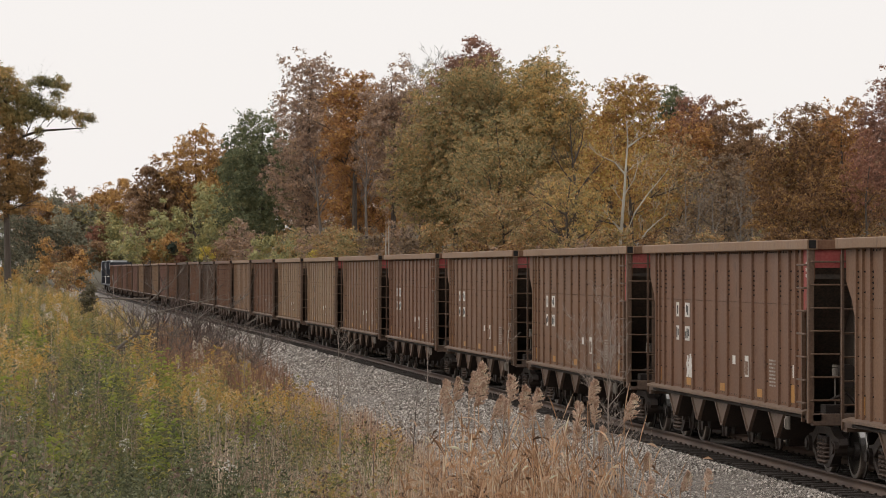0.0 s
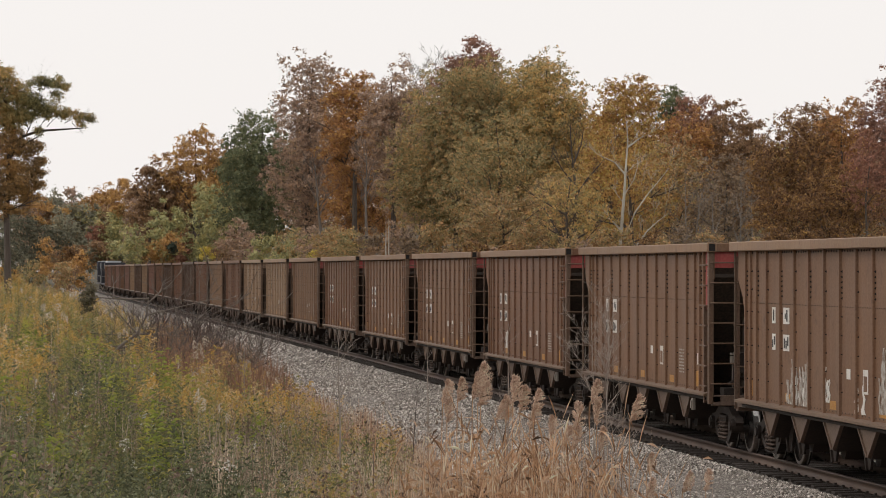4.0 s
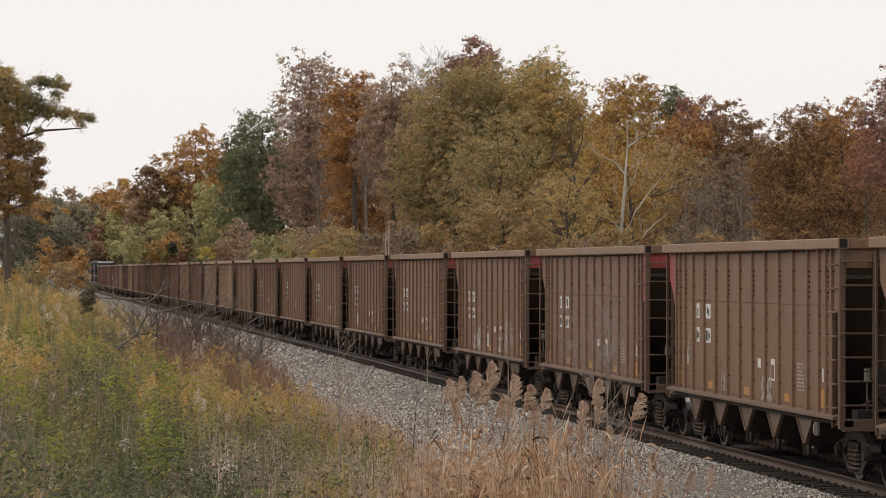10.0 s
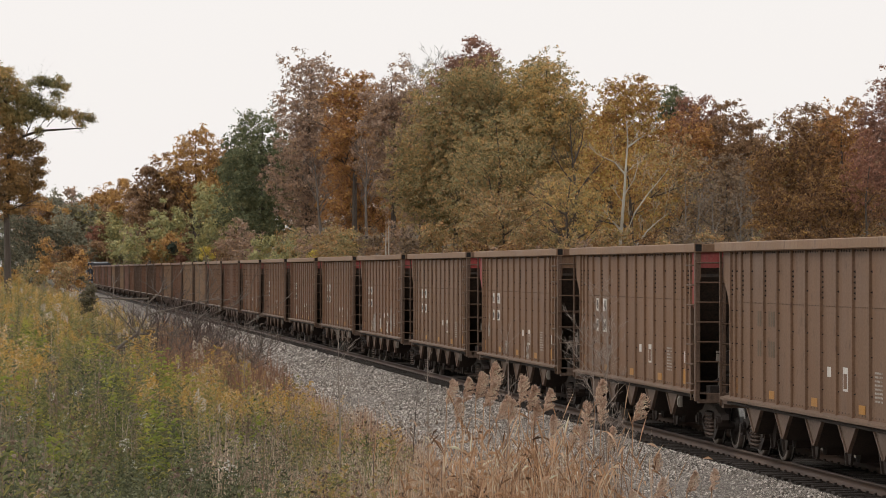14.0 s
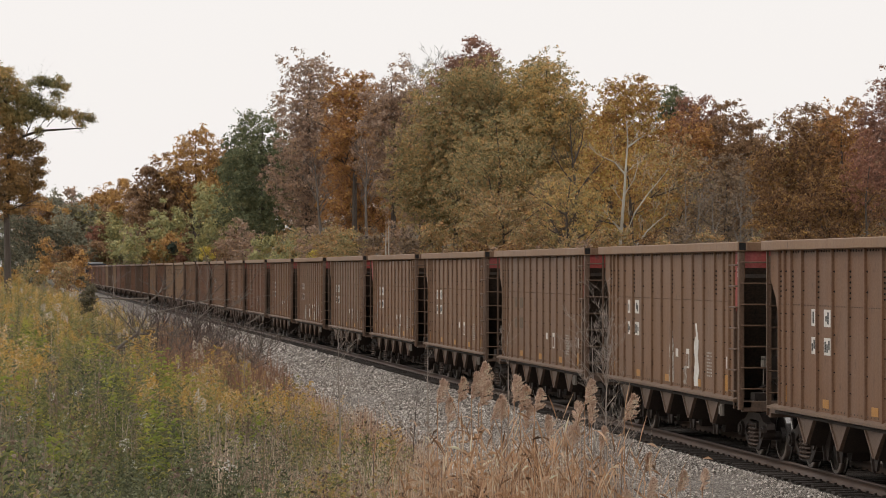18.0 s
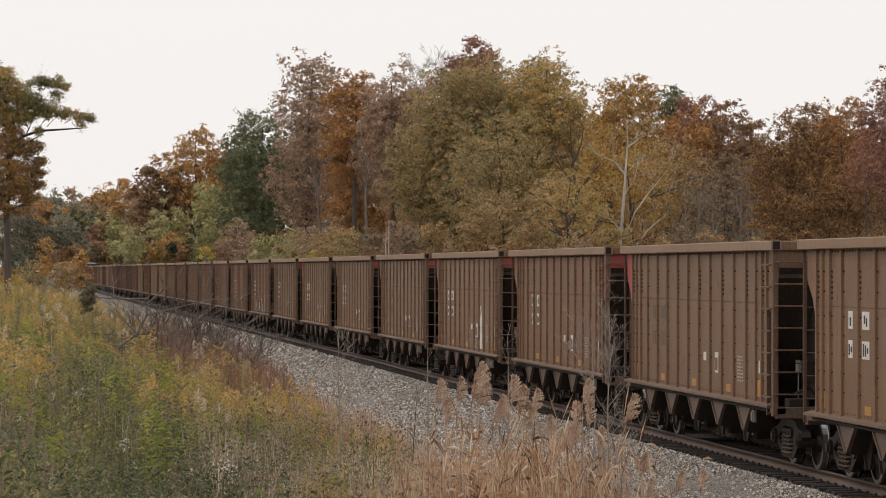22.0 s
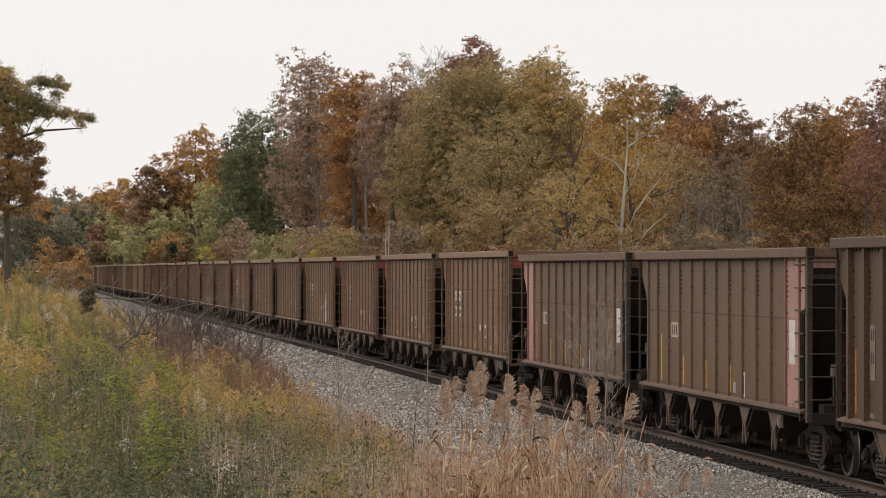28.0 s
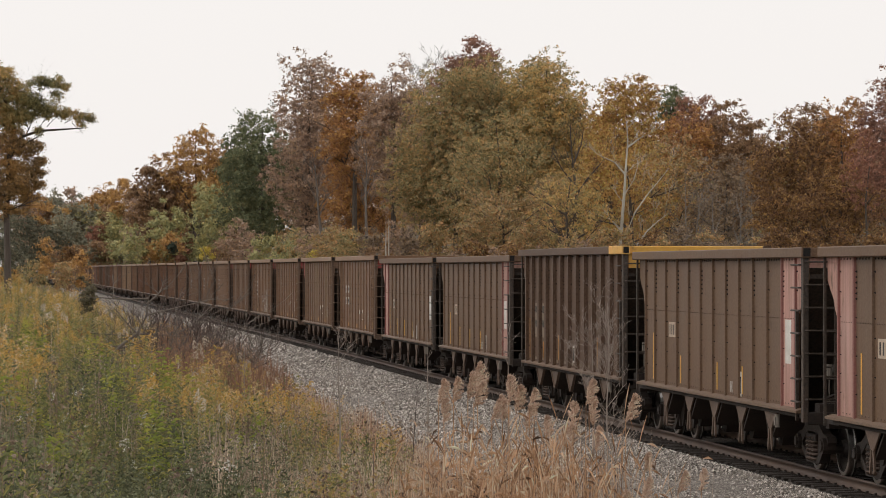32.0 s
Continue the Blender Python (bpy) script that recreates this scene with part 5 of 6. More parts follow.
    tree(1380, 330, 60, 445, 138, "rust", 1.0, o % "dark rust", lump=0.5)
    tree(1530, 240, 42, 390, 132, "crimson", 0.35, o % "faded red")
    tree(1490, 300, 80, 445, 134, "rust", 1.2, o % "dark brown")
    tree(1585, 118, 70, 420, 138, "maroon", 1.3, o % "dark red-brown")
    tree(1115, 240, 95, 455, 191, "gold", 0.3, o % "thinly leaved golden", lump=0.6)
    tree(1010, 290, 75, 460, 186, "turning", 0.3, o % "thinly leaved olive", lump=0.6)
    tree(882, 190, 96, 440, 214, "olive", 0.75, o % "sparse olive", lump=0.5)
    tree(1328, 202, 40, 420, 222, "brown", 1.2, o % "brown-orange")
    # bare tops and pale trunks among them
    grey = "leafless grey tree among coloured trees"
    bare_tree(770, 450, 82, 40, 335, GREY_BARK, grey, 4, 9, rad_px=1.6, low=0.7)
    bare_tree(728, 450, 98, 36, 338, GREY_BARK, grey, 4, 8, rad_px=1.6, low=0.7)
    forked_tree(1015, 192, BARK, "leafless dark forked tree at the wood's edge", (((0, 455), (5, 400), (5, 340), (-2, 286), (-6, 226)), ((2, 425), (30, 408), (55, 392), (70, 378)), ((5, 345), (28, 312), (52, 286), (66, 270)), ((-22, 455), (-24, 420), (-6, 392), (5, 378)),
                                                                                              ((-24, 418), (-46, 380), (-62, 352)), ((4, 330), (-20, 300), (-38, 268)), ((0, 290), (14, 255), (18, 225))), 3.8)
    forked_tree(1096, 186, PALE_BARK, "white-barked sycamore with few leaves", (((0, 455), (4, 400), (9, 340), (11, 300), (15, 255), (13, 215)), ((11, 310), (-8, 288), (-25, 280), (-34, 276)), ((8, 425), (27, 378), (49, 346), (72, 318), (88, 298)),
                                                                                                                ((28, 440), (50, 408), (68, 392), (88, 377)), ((9, 345), (26, 318), (34, 290)), ((3, 410), (-12, 392), (-22, 384)), ((14, 262), (30, 250), (44, 240))), 3.6)
    for px, top in ((1215, 310), (1262, 300), (1310, 290), (1330, 330), (1235, 340)):
        bare_tree(px, 450, top, 40, 178, GREY_BARK, "slender leafless grey sapling at the wood's edge", 3, 9, rad_px=2.5)
    bare_tree(578, 460, 270, 36, 340, MID_BARK, "tall leaning grey trunk with thin branches", 4, 10, rad_px=4.6, x_lean=-0.7, low=0.55)
    bare_tree(648, 460, 250, 36, 320, MID_BARK, "tall grey trunk with thin branches", 4, 9, rad_px=4.6, low=0.5)
    for px, top in ((683, 384), (688, 386)):
        bare_tree(px, 455, top, 3, 222, PALE_BARK, "pale dead broken trunk standing", 1, 1, rad_px=3.2, name="snag")
    # single bright or dark ones that stand out low along the line
    tree(305, 424, 7, 452, 420, "spruce", 2.2, "small dark evergreen by the line", name="shrub", trunk=False, lump=0.1)
    tree(303, 412, 26, 446, 470, "amber", 1.5, "low orange maple by the line", name="shrub", trunk=False)
    tree(557, 440, 9, 462, 300, "yellow", 1.2, "small clear yellow sapling", name="shrub", trunk=False, lump=0.6)
    tree(365, 436, 16, 462, 420, "yellow", 0.7, "yellow-leaved shrub by the line", name="shrub", trunk=False, lump=0.6)
    # shrubs in front of the wood, and trees behind that close it
    rng = random.Random(8)
    leaves = ["rust", "olive", "brush", "purple", "sage", "mixed", "brown", "mixed"]
    words = dict(brush="grey-brown", turning="golden", mixed="olive and russet", brown="brown", rust="rust-brown", olive="olive", purple="purple-brown", gold="golden", sage="grey-green", maroon="dark red")
    for i in range(46):
        px = 395 + i * 26 + rng.uniform(-10, 10)
        leaf = rng.choice(leaves)
        d = 27 * 5802 / (px - 31) + rng.uniform(-4, 14)
        tree(px, rng.uniform(385, 440), rng.uniform(24, 48), 480, max(d, 100), leaf if px < 650 else ("purple", "brush", "brown")[i % 3] if px < 760 else ("brush" if px > 1200 and i % 3 else ("mixed", "purple", "rust")[i % 3]) if px < 1340 else "rust", 0.9, "low thin shrub along the wood's edge", name="shrub", trunk=False, lump=0.6)
    for i in range(40):
        px = 380 + i * 30 + rng.uniform(-12, 12)
        leaf = rng.choice(leaves)
        topl = np.interp(px, [380, 450, 520, 600, 800, 950, 1040, 1100, 1180, 1320, 1400, 1560], [300, 230, 190, 150, 130, 120, 190, 190, 210, 225, 220, 220])
        d = 62 * 5802 / (px - 31)
        tree(px, topl + rng.uniform(-12, 40), rng.uniform(50, 75), 470, d, leaf, 0.6, "%s tree deep in the wood" % words[leaf], trunk=False)


def build_left_shrubs():
    """Bushes along the bank that hide the far end of the line."""
    for px, top, half, low, dist, leaf, word, fill in ((154, 478, 17, 566, 112, "dusk", "dark twiggy brown-green", 1.3), (140, 440, 24, 520, 190, "amber", "orange-brown", 0.9), (112, 460, 26, 520, 160, "mixed", "rust-brown", 0.8), (118, 470, 26, 520, 185, "brown", "orange-brown", 0.8), (92, 425, 14, 500, 180, "brown", "reddish-brown", 0.5),
                                                     (80, 415, 16, 500, 178, "amber", "orange-brown", 0.8), (60, 455, 30, 515, 190, "olive", "olive", 1.0), (30, 440, 40, 510, 230, "dim", "grey-green", 1.0),
                                                     (-5, 400, 50, 500, 260, "dim", "grey-green", 1.1), (45, 365, 50, 490, 300, "dim", "dull green", 1.0), (90, 390, 40, 490, 320, "dim", "dull brown", 1.0),
                                                     (128, 425, 26, 500, 300, "rust", "dull brown", 1.0), (10, 470, 30, 505, 150, "gold", "yellow-brown", 0.8), (135, 455, 14, 505, 210, "amber", "orange", 0.9)):
        tree(px, top, half, low, dist, leaf, fill, "%s bush on the field bank" % word, name="shrub", trunk=False)


def build_left_tree():
    """The oak on the field side, one long bough over the line."""
    rng, nr = random.Random(77), np.random.default_rng(77)
    x, y = -0.45, 132.0
    g = float(ground_z(x, y))
    ob = thing("oak_tree", pose(x, y, g), "tall oak with thin brown and green leaves beside the field", "tree")
    s = Shape()
    top = 10.9 - g + 0.3
    pts = [(0.1, 0, -0.2), (0.05, 0, 1.8), (0.0, 0, 4.0), (0.12, 0, 6.2), (0.3, 0, 7.3), (-0.2, 0, 8.9)]
    s.tube(pts, [0.17, 0.135, 0.115, 0.1, 0.08, 0.04], 8)
    tips = []
    s.tube([(0.15, 0, 6.35), (0.62, 0, 6.95), (1.3, 0, 7.18), (2.3, 0, 7.25), (3.25, 0, 7.32)], [0.085, 0.07, 0.055, 0.04, 0.012], 6)
    s.tube([(0.2, 0, 6.2), (0.8, 0, 6.7), (1.25, 0, 6.95)], [0.06, 0.045, 0.02], 5)
    for q, d, ln in (((1.6, 0, 7.35), (0.6, 0.2, 0.8), 0.9), ((2.3, 0, 7.5), (0.8, -0.2, 0.4), 0.8), ((2.6, 0, 7.5), (0.6, 0.3, -0.5), 0.6), ((1.1, 0, 6.95), (0.5, 0, 1), 1.6), ((0.4, 0, 6.4), (0.5, 0, 1), 2.4), ((0.3, 0, 6.8), (-0.7, 0.2, 1), 2.4),
                     ((0.3, 0, 5.6), (-1, 0, 0.6), 2.8), ((0.2, 0, 7.4), (0.3, 0.3, 1), 1.8), ((0.1, 0, 4.4), (-1, -0.2, 0.5), 2.2), ((0.1, 0, 4.0), (0.8, -0.4, 0.25), 1.4), ((0.2, 0, 4.8), (0.6, 0.4, 0.4), 1.5),
                     ((-0.1, 0, 8.4), (-0.4, 0, 1), 1.0), ((0.1, 0, 3.6), (-0.8, 0.2, 0.15), 1.9)):
        limb(s, rng, q, d, ln, 0.014 if q[0] > 1 else 0.032, 2, 0.3, 5, 4, tips)
    part("trunk", s.mesh("trunk", BARK), ob)
    # leafy lobes: across, up, size, fullness; each of many small sprays with gaps between
    k = 132 / 5802.0
    upper = ((8, 140, 30, 1.0), (38, 166, 28, 0.9), (-25, 160, 34, 1.0), (75, 147, 16, 0.8), (98, 147, 18, 0.75), (119, 155, 11, 0.8), (104, 171, 12, 0.6), (60, 185, 26, 1.0), (90, 197, 21, 1.0), (118, 203, 15, 0.9),
             (143, 208, 13, 0.9), (162, 210, 10, 0.9), (8, 192, 34, 1.0), (24, 216, 26, 1.1), (75, 234, 9, 0.8), (-25, 215, 32, 0.9), (50, 208, 20, 1.0), (150, 222, 6, 0.4))
    lower = ((52, 266, 24, 0.9), (76, 286, 14, 0.9), (12, 256, 28, 1.0), (70, 260, 13, 0.8), (30, 240, 20, 0.8), (24, 298, 26, 1.1), (60, 300, 20, 1.0), (44, 326, 28, 1.2), (72, 326, 13, 1.1), (12, 338, 30, 1.2), (58, 352, 20, 1.0), (8, 370, 22, 0.8),
             (-20, 300, 36, 1.0), (40, 372, 14, 0.6), (80, 308, 9, 0.8))
    for name, leaf, lobes in (("crown", "oak", upper), ("lower_crown", "rust_oak", lower)):
        pts, out = [], []
        for px, py, r, full in lobes:
            c = np.array([(px - 18) * k, 0.0, 3.46 + (476 - py) * k - g])
            m = int(r * r * 0.19 * full) + 6
            u = nr.normal(0, 1, (m, 3))
            u /= np.linalg.norm(u, axis=1)[:, None]
            mid = c + u * (nr.random(m) ** 0.45 * r * k)[:, None] * np.array([1.05, 1.0, 0.85])
            own = np.repeat(np.arange(m), 20)
            off = nr.normal(0, 1, (len(own), 3)) * np.array([1, 1, 0.7]) * 3.1 * k
            pts.append(mid[own] + off)
            out.append(u[own] * 0.4 + off / (5 * k) + np.array([0, 0, 0.3]))
        pts, out = np.concatenate(pts), np.concatenate(out)
        v, f = leaf_cloud(nr, pts, out, 0.043)
        part(name, mesh_np(name, v, f, LEAF[leaf]), ob)


# ---- the field ----
def plant_shape(rng, kind):
    """One weed of about a metre: triangles as verts (n, 3, 3)."""
    t = []

    def leaf(p, d, ln, w, sag=0.25):
        d = Vector(d).normalized()
        sd = d.cross(Vector((rng.uniform(-1, 1), rng.uniform(-1, 1), rng.uniform(-1, 1)))).normalized() * w
        p = Vector(p)
        mid = p + d * ln * 0.45
        t.append((p, mid + sd, p + d * ln + Vector((0, 0, -sag * ln))))
        t.append((p, p + d * ln + Vector((0, 0, -sag * ln)), mid - sd))

    def bit(p, d, ln, w):
        d = Vector(d).normalized()
        sd = d.cross(Vector((rng.uniform(-1, 1), rng.uniform(-1, 1), rng.uniform(-1, 1)))).normalized() * w
        p = Vector(p)
        t.append((p - sd, p + sd, p + d * ln))

    def stem(base, tip, w=0.005):
        for a in (0.3, 1.9):
            sd = Vector((math.cos(a), math.sin(a), 0)) * w
            t.append((base - sd, base + sd, tip))
    if kind == "rod":
        h = rng.uniform(0.9, 1.25)
        tip = Vector((rng.uniform(-0.14, 0.14), rng.uniform(-0.14, 0.14), h))
        stem(Vector((0, 0, 0)), tip)
        for i in range(32):
            q = rng.uniform(0.2, 1.0)
            a = rng.uniform(0, 6.28)
            leaf(tip * q, (math.cos(a), math.sin(a), rng.uniform(0.5, 1.8)), rng.uniform(0.07, 0.125) * (1.25 - 0.6 * q), rng.uniform(0.007, 0.0115), 0.3)
    elif kind == "tops":
        rng.uniform(0, 1)
        h = rng.uniform(0.95, 1.25)
        tip = Vector((rng.uniform(-0.14, 0.14), rng.uniform(-0.14, 0.14), h))
        for i in range(7):
            a = rng.uniform(0, 6.28)
            start = tip + Vector((0, 0, -0.035 * i))
            ln = 0.07 + 0.02 * i
            for j in range(7):
                q = j / 6
                p = start + Vector((math.cos(a) * ln * q, math.sin(a) * ln * q, ln * (0.75 * q - 0.75 * q * q)))
                bit(p, (rng.uniform(-1, 1), rng.uniform(-1, 1), rng.uniform(0, 1)), 0.036, 0.013)
    elif kind == "aster":
        for q in range(3):
            h = rng.uniform(0.5, 1.0)
            base = Vector((rng.uniform(-0.1, 0.1), rng.uniform(-0.1, 0.1), 0))
            tip = base + Vector((rng.uniform(-0.25, 0.25), rng.uniform(-0.25, 0.25), h))
            stem(base, tip, 0.003)
            for i in range(20):
                z = rng.uniform(0.3, 1.0)
                a = rng.uniform(0, 6.28)
                bit(base.lerp(tip, z) + Vector((rng.uniform(-1, 1), rng.uniform(-1, 1), 0)) * 0.04, (math.cos(a), math.sin(a), rng.uniform(-0.1, 0.9)), rng.uniform(0.035, 0.06), rng.uniform(0.008, 0.0125))
    elif kind == "grass":
        for i in range(9):
            a, h = rng.uniform(0, 6.28), rng.uniform(0.55, 1.05)
            base = Vector((rng.uniform(-0.09, 0.09), rng.uniform(-0.09, 0.09), 0))
            out = Vector((math.cos(a), math.sin(a), 0))
            mid = base + out * 0.05 + Vector((0, 0, h * 0.6))
            tip = base + out * rng.uniform(0.06, 0.24) + Vector((0, 0, h))
            sd = Vector((-out.y, out.x, 0)) * 0.0058
            t.append((base - sd, base + sd, mid))
            t.append((mid - sd, mid + sd, tip))
            for j in range(4 if i % 2 else 1):
                bit(tip + Vector((0, 0, -0.035 * j)), (rng.uniform(-1, 1), rng.uniform(-1, 1), 1.2), 0.04, 0.005)
    elif kind == "blades":
        for i in range(12):
            a, h = rng.uniform(0, 6.28), rng.uniform(0.35, 0.8)
            out = Vector((math.cos(a), math.sin(a), 0))
            base = out * 0.04
            mid = base + out * 0.1 + Vector((0, 0, h * 0.75))
            tip = base + out * rng.uniform(0.2, 0.4) + Vector((0, 0, h * 0.8))
            sd = Vector((-out.y, out.x, 0)) * 0.009
            t.append((base - sd, base + sd, mid))
            t.append((mid - sd, mid + sd, tip))
    elif kind == "heads":
        for q in range(3):
            h = rng.uniform(0.8, 1.25)
            base = Vector((rng.uniform(-0.12, 0.12), rng.uniform(-0.12, 0.12), 0))
            tip = base + Vector((rng.uniform(-0.2, 0.2), rng.uniform(-0.2, 0.2), h))
            stem(base, tip, 0.004)
            for i in range(5):
                s2 = base.lerp(tip, rng.uniform(0.6, 0.95))
                e2 = s2 + Vector((rng.uniform(-0.12, 0.12), rng.uniform(-0.12, 0.12), rng.uniform(0.06, 0.16)))
                bit(s2, e2 - s2, (e2 - s2).length, 0.0025)
                for j in range(4):
                    bit(e2, (rng.uniform(-1, 1), rng.uniform(-1, 1), rng.uniform(-1, 1)), 0.028, 0.013)
            for i in range(3):
                z = rng.uniform(0.3, 0.7)
                a = rng.uniform(0, 6.28)
                leaf(base.lerp(tip, z), (math.cos(a), math.sin(a), 0.2), 0.07, 0.006, 0.6)
    elif kind == "broad":
        # a leafy young plant with long drooping leaves in whorls
        for q in range(2):
            h = rng.uniform(0.8, 1.15)
            base = Vector((rng.uniform(-0.08, 0.08), rng.uniform(-0.08, 0.08), 0))
            tip = base + Vector((rng.uniform(-0.1, 0.1), rng.uniform(-0.1, 0.1), h))
            stem(base, tip, 0.005)
            for i in range(22):
                a, z = rng.uniform(0, 6.28), rng.uniform(0.35, 1.0)
                leaf(base.lerp(tip, z), (math.cos(a), math.sin(a), rng.uniform(0.2, 0.9)), rng.uniform(0.08, 0.13), rng.uniform(0.007, 0.012), 0.4)
    elif kind == "fluff":
        # nodding clusters of pale seed down on side sprays
        h = rng.uniform(1.0, 1.2)
        stem(Vector((0, 0, 0)), Vector((0.03, 0, h)), 0.005)
        for i in range(8):
            a = rng.uniform(-0.5, 0.9)
            ln = rng.uniform(0.06, 0.15)
            for j in range(12):
                q = j / 11
                p = Vector((math.cos(a) * ln * q, math.sin(a) * ln * q, h - 0.02 * i + ln * (0.9 * q - 1.1 * q * q)))
                for e in range(2):
                    bit(p, (rng.uniform(-1, 1), rng.uniform(-1, 1), rng.uniform(-1, 1)), 0.018, 0.006)
    elif kind == "burrs":
        # thin stalks, each with one round dark head
        for q in range(4):
            h = rng.uniform(0.9, 1.3)
            base = Vector((rng.uniform(-0.2, 0.2), rng.uniform(-0.2, 0.2), 0))
            tip = base + Vector((rng.uniform(-0.1, 0.1), rng.uniform(-0.1, 0.1), h))
            stem(base, tip, 0.004)
            for i in range(18):
                bit(tip, (rng.uniform(-1, 1), rng.uniform(-1, 1), rng.uniform(-1, 1)), 0.019, 0.008)
    return np.array([[tuple(p) for p in tri] for tri in t])


def drift(p, ph):
    """Slow waves over the field, 0 to 1, by which kinds and tones of plants drift into patches."""
    w = np.sin(p[:, 0] * 0.75 + p[:, 1] * 0.16 + ph) + 0.8 * np.sin(p[:, 1] * 0.27 - p[:, 0] * 0.55 + 1.7 * ph) + 0.6 * np.sin(p[:, 0] * 1.9 - p[:, 1] * 0.45 + 2.3 * ph)
    return np.clip(0.5 + w / 4.2, 0, 1)


def patches(p, seed, wide=0.7, deep=2.6):
    """Uneven patches over the field, 0 to 1: smoothed random cells, longer along the line than across."""
    a, b = p[:, 0] / wide, p[:, 1] / deep
    i, j = np.floor(a), np.floor(b)

    def cell(di, dj):
        return np.modf(np.abs(np.sin((i + di) * 127.1 + (j + dj) * 311.7 + seed * 74.7) * 43758.5453))[0]
    u, v = (a - i) ** 2 * (3 - 2 * (a - i)), (b - j) ** 2 * (3 - 2 * (b - j))
    return (cell(0, 0) * (1 - u) + cell(1, 0) * u) * (1 - v) + (cell(0, 1) * (1 - u) + cell(1, 1) * u) * v


def scatter(name, kind, material, label, spots, tones, seed, scale=(0.7, 1.2), category="weeds"):
    """Many plants of one kind as one mesh; tones colours each plant."""
    shapes = [plant_shape(random.Random(900 + i), kind) for i in range(12)]
    n = len(spots)
    nr = np.random.default_rng(seed)
    which, ang, sc = np.arange(n) % 12, nr.uniform(0, 6.28, n), nr.uniform(scale[0], scale[1], n)
    # neighbours in a clump are alike in tone and height
    sc = sc * (0.55 + 0.75 * patches(spots, 3.0, 0.5, 1.6))
    tones = np.clip(tones + (patches(spots, 8.0 + seed, 0.35, 1.2) - 0.5) * 0.7 + nr.normal(0, 0.09, n), 0, 1)
    out, tone = [], []
    for i in range(12):
        sel = np.where(which == i)[0]
        if not len(sel):
            continue
        p = shapes[i].reshape(-1, 3)
        ca, sa, s = np.cos(ang[sel])[:, None], np.sin(ang[sel])[:, None], sc[sel][:, None]
        v = np.stack([(p[:, 0] * ca - p[:, 1] * sa) * s, (p[:, 0] * sa + p[:, 1] * ca) * s, p[:, 2] * s], -1) + spots[sel][:, None, :]
        out.append(v.reshape(-1, 3))
        tone.append(np.repeat(tones[sel], len(p) // 3))
    v = np.concatenate(out)
    me = mesh_np(name, v, np.arange(len(v)).reshape(-1, 3), material)
    me.attributes.new("tone", "FLOAT", "FACE").data.foreach_set("value", np.concatenate(tone).astype(np.float32))
    return tagged(new(name, me), label, category, kind="stuff")


def field_spots(nr, n, y0, y1, x0=-3.5, x1=8.3, power=1.0, margin=1.0):
    """Random places on the bank within a wedge of the field, in clumps of six."""
    m = n // 6 + 1
    y = y0 + (y1 - y0) * nr.random(m) ** power
    lo = np.maximum(x0, -0.012 * y - margin)
    hi = np.minimum(x1 + 0.5 * np.sin(y * 0.4), 0.124 * y + 0.1 * np.sin(y * 1.7))
    x = lo + (hi - lo) * nr.random(m)
    spread = np.repeat(0.10 + 0.0016 * y, 6)[:n]
    x, y = np.repeat(x, 6)[:n] + nr.normal(0, 1, n) * spread, np.repeat(y, 6)[:n] + nr.normal(0, 1.5, n) * spread
    return np.stack([x, y, ground_z(x, y) - 0.03], -1)


